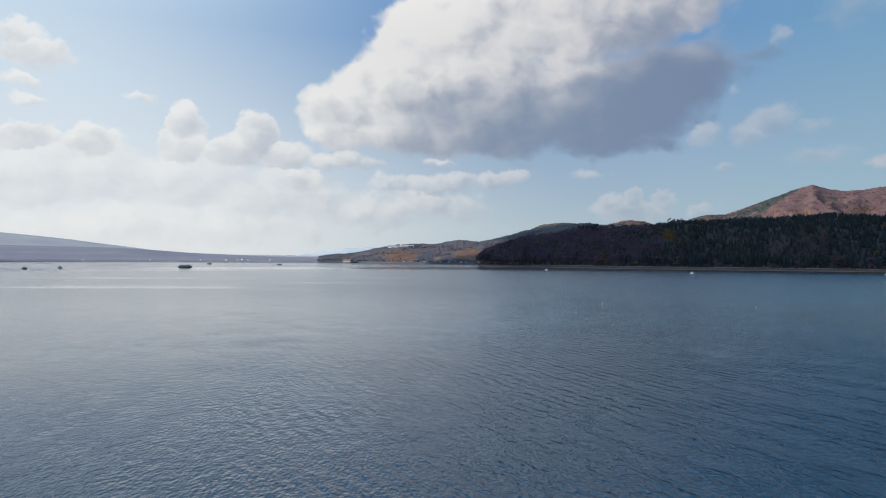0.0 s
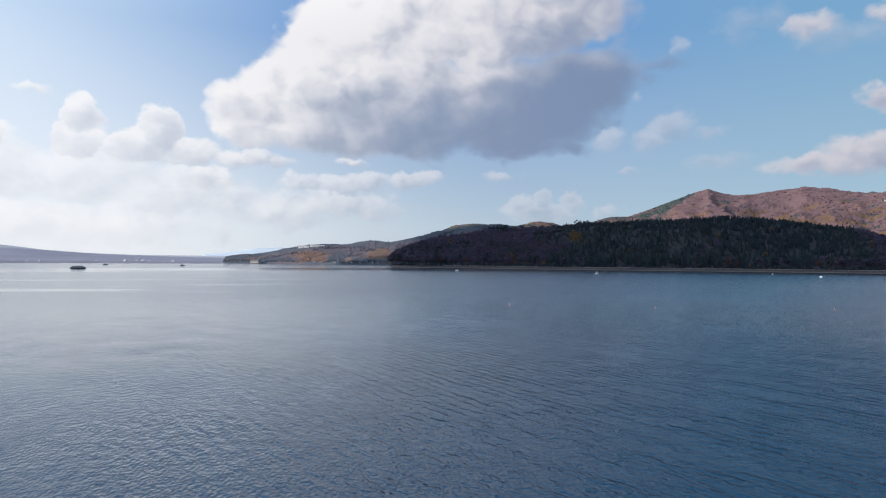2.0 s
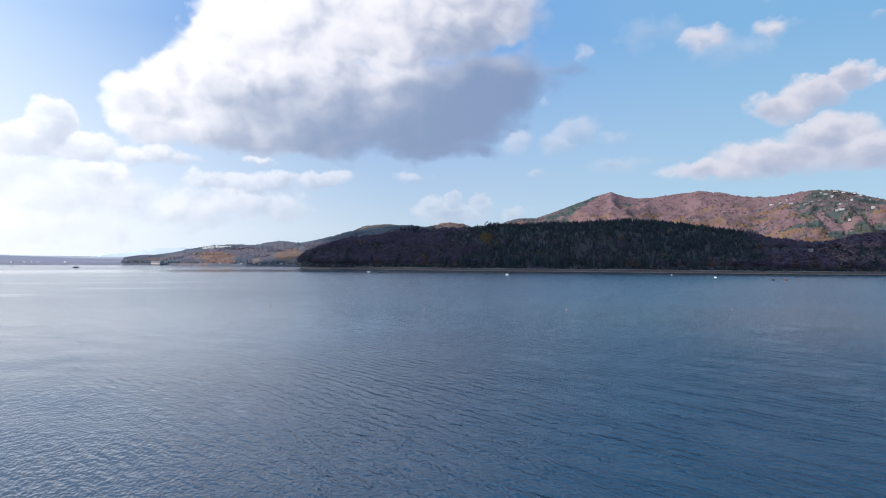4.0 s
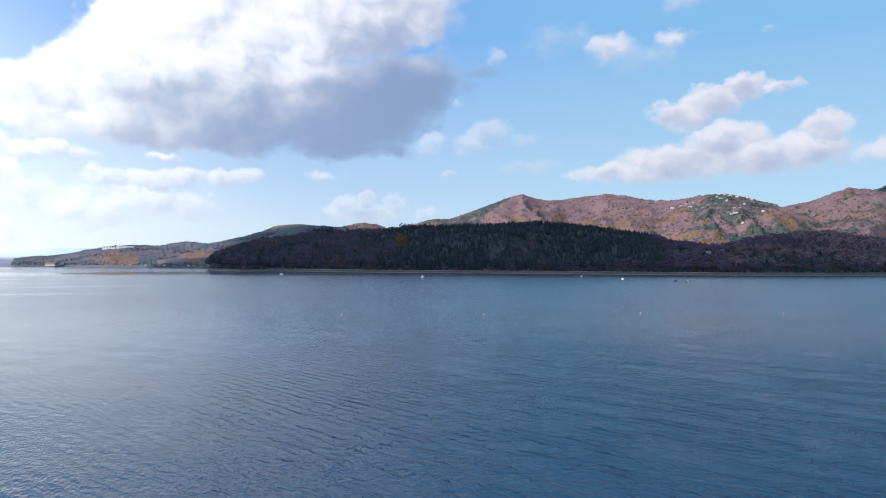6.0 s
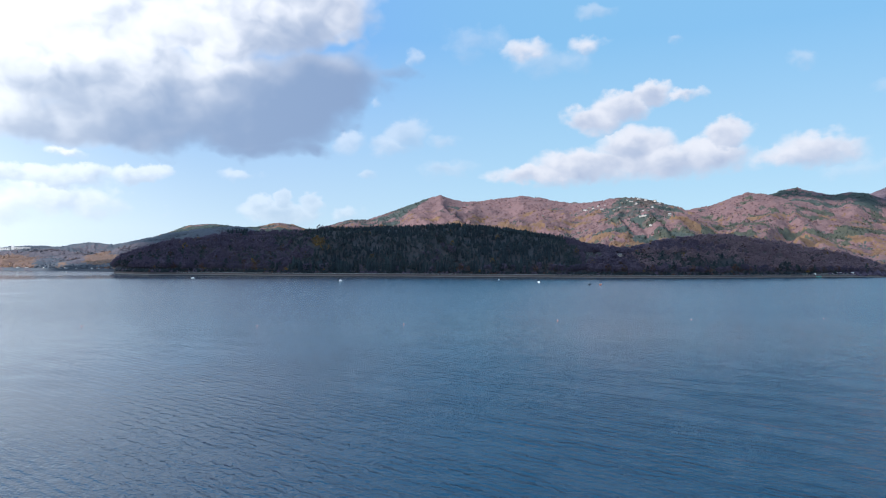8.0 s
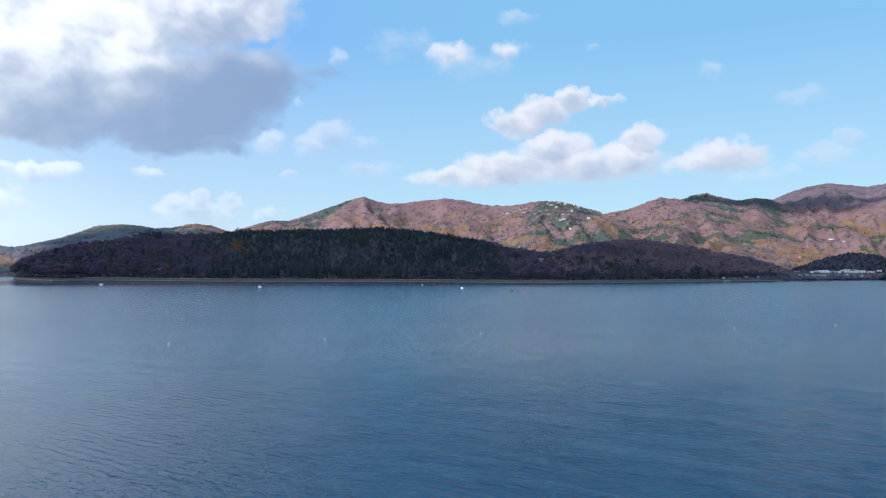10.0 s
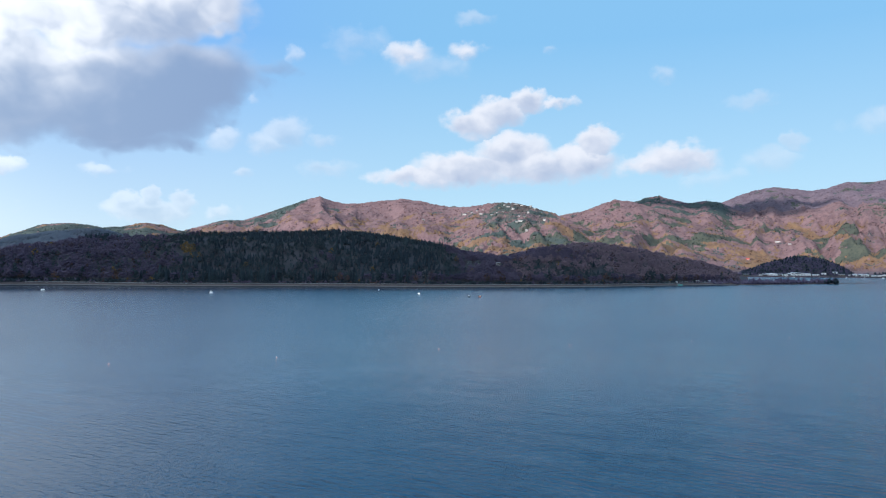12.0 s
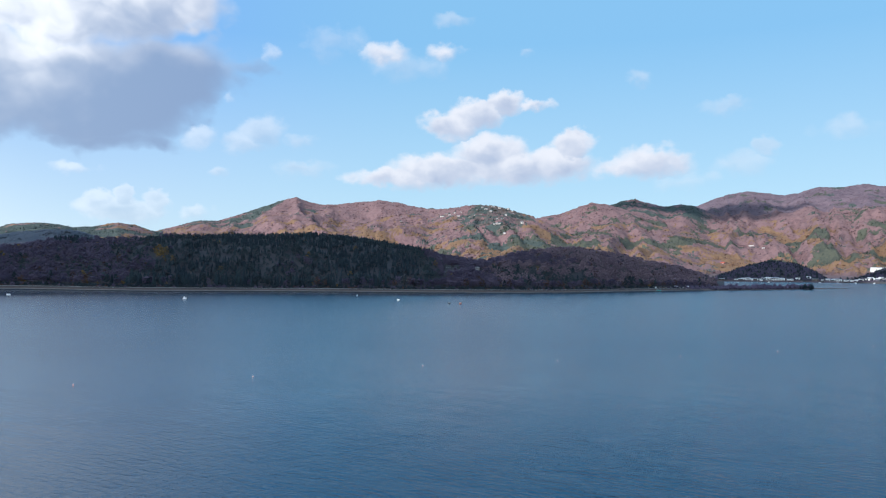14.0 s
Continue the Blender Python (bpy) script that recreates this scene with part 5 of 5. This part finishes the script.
def tour_boat(label, length=15.0):
    t = base("tour_boat", (0, 0, 0))
    part("hull", hull(length, 4.2, 0.8), HULL_DARK, t)
    c = part("cabin", box(-0.5, 0, 0.9, length * 0.8, 3.6, 1.35, 0.1, 0.95), WHITE, t)
    for k in range(7):
        for side in (-1, 1):
            part("window", box((k - 3) * length * 0.108 - 0.5, side * 1.78, 1.3, 1.05, 0.12, 0.62, 0.02), GLASS, c)
    part("roof", box(-0.5, 0, 2.25, length * 0.84, 4.0, 0.14, 0.04), HULL_DARK, t)
    for k in range(5):
        part("post", box((k - 2) * length * 0.17 - 0.5, -1.8, 2.39, 0.1, 0.1, 0.4), STEEL, t)
    return tagged(t, label, "boat")


def sailboat():
    t = base("sailing_boat", (0, 0, 0))
    part("hull", hull(7.0, 2.2, 0.8), WHITE, t)
    part("mast", box(0.4, 0, 0.8, 0.16, 0.16, 9.0, 0, 0.6), STEEL, t)
    part("boom", box(-1.2, 0, 1.7, 3.2, 0.12, 0.12), STEEL, t)
    part("furled_sail", box(-1.2, 0, 1.82, 3.0, 0.3, 0.3, 0.1), WHITE, t)
    return tagged(t, "white sailing boat with its sail furled", "boat")


def at_water(t, az, d, turn):
    t.matrix_basis = Matrix.Translation(polar(az, d, 0.12)) @ pose(0, 0, 0, 0, 0, turn)
    return t


at_water(motorboat("white motorboat moored off the point", 3.0), 18.35, 572, 12)
at_water(motorboat("small white open boat moored off the point", 2.7, False), 7.1, 650, -10)
at_water(motorboat("small white boat near the seawall", 1.6, False), 31.1, 622, 20)
at_water(motorboat("small white boat off the seawall", 1.7, False), 34.3, 562, 170)
at_water(motorboat("small red boat off the seawall", 2.5, False, BUOY_RED, "rowing_boat"), 39.15, 529, 5)
at_water(motorboat("small dark boat off the seawall", 2.5, False, HULL_DARK, "rowing_boat"), 38.3, 528, 10)
at_water(tour_boat("long low tour boat with a dark roof", 13.5), -21.5, 773, 4)
at_water(motorboat("fishing boat with a white cabin", 4.6), -30.0, 762, 60)
at_water(motorboat("dark fishing boat with a cabin", 4.2, True, HULL_DARK), -32.2, 745, 20)
at_water(motorboat("dark launch with a low cabin", 6.0, True, HULL_DARK), -19.7, 983, 0)
at_water(motorboat("dark launch with a white cabin", 6.0, True, HULL_DARK), -14.4, 906, 5)
at_water(sailboat(), -15.7, 1180, 30)
for a, d, w in ((56.2, 905, 30), (57.0, 915, -20), (62.4, 1400, 10), (65.7, 1470, 5), (66.8, 1490, 20), (67.9, 1500, -10), (69.0, 1505, 10)):
    at_water(motorboat("white motorboat moored in the inlet", 7.0), a, d, w)


def landing_stage():
    t = base("landing_stage", polar(54.5, 838, 0), -50, 0.55)
    part("deck", box(0, 0, 0.9, 16, 4, 0.2, 0.03), TIMBER, t)
    for k in range(6):
        for y in (-1.8, 1.8):
            part("pile", box(-7.5 + k * 3, y, -1.5, 0.3, 0.3, 2.5), TIMBER, t)
    part("cabin", box(1, 0, 1.1, 9, 3.2, 2.3, 0.05), TEAL, t, "turquoise cabin")
    part("roof", box(1, 0, 3.4, 9.8, 3.9, 0.25, 0.05, 0.96), ROOF_GREY, t)
    for k in range(4):
        part("window", box(-2.4 + k * 2.2, -1.65, 1.9, 1.3, 0.1, 0.8), GLASS, t)
    tagged(t, "timber landing stage with a turquoise cabin", "jetty")


landing_stage()


def buoy():
    t = base("buoy", (0, 0, 0))
    bm = bmesh.new()
    bmesh.ops.create_icosphere(bm, subdivisions=2, radius=0.17)
    for v in bm.verts:
        v.co.z = v.co.z * 0.9 + 0.16
    part("float", bm, BUOY_RED, t)
    part("ring", box(0, 0, 0.42, 0.16, 0.16, 0.14, 0.03), STEEL, t)
    return tagged(t, "small orange-red mooring buoy on the water", "buoy", "mooring buoys")


first_buoy = buoy()
for k, (a, d) in enumerate([(11.9, 208), (23.5, 209), (46.05, 243), (35.9, 226), (-0.5, 222), (-9.3, 242), (55.0, 268), (61.6, 298), (67.6, 338), (68.6, 518)]):
    m = Matrix.Translation(polar(a, d, 0))
    if k:
        copy_thing(first_buoy, m)
    else:
        first_buoy.matrix_basis = m


# ---- vehicles on the far shore road ----
def car(paint, label):
    t = base("parked_car", (0, 0, 0))
    part("body", box(0, 0, 0.35, 4.3, 1.75, 0.65, 0.15, 0.97), paint, t)
    c = part("cabin", box(-0.2, 0, 1.0, 2.4, 1.6, 0.6, 0.1, 0.8), paint, t)
    part("window", box(-0.2, 0, 1.05, 2.3, 1.64, 0.4, 0.05, 0.85), GLASS, c)
    for x in (-1.35, 1.35):
        for y in (-0.8, 0.8):
            bm = bmesh.new()
            bmesh.ops.create_cone(bm, cap_ends=True, segments=12, radius1=0.33, radius2=0.33, depth=0.22, matrix=pose(x, y, 0.33, 90))
            part("wheel", bm, RUBBER, t)
    return tagged(t, label, "car", "cars on the far shore")


cars = [car(WHITE, "white car parked along the far shore"), car(STEEL, "silver car parked along the far shore")]
for k, a in enumerate((-4.4, -3.9, -2.8, -1.9, -1.5, -0.8, 0.2, 0.6)):
    m = Matrix.Translation(polar(a, float(HOTEL_HILL.at(a, 1)) + 3.5, 2.5)) @ pose(0, 0, 0, 0, 0, RNG.uniform(0, 180))
    if k < 2:
        cars[k].matrix_basis = m
    else:
        copy_thing(cars[k % 2], m)
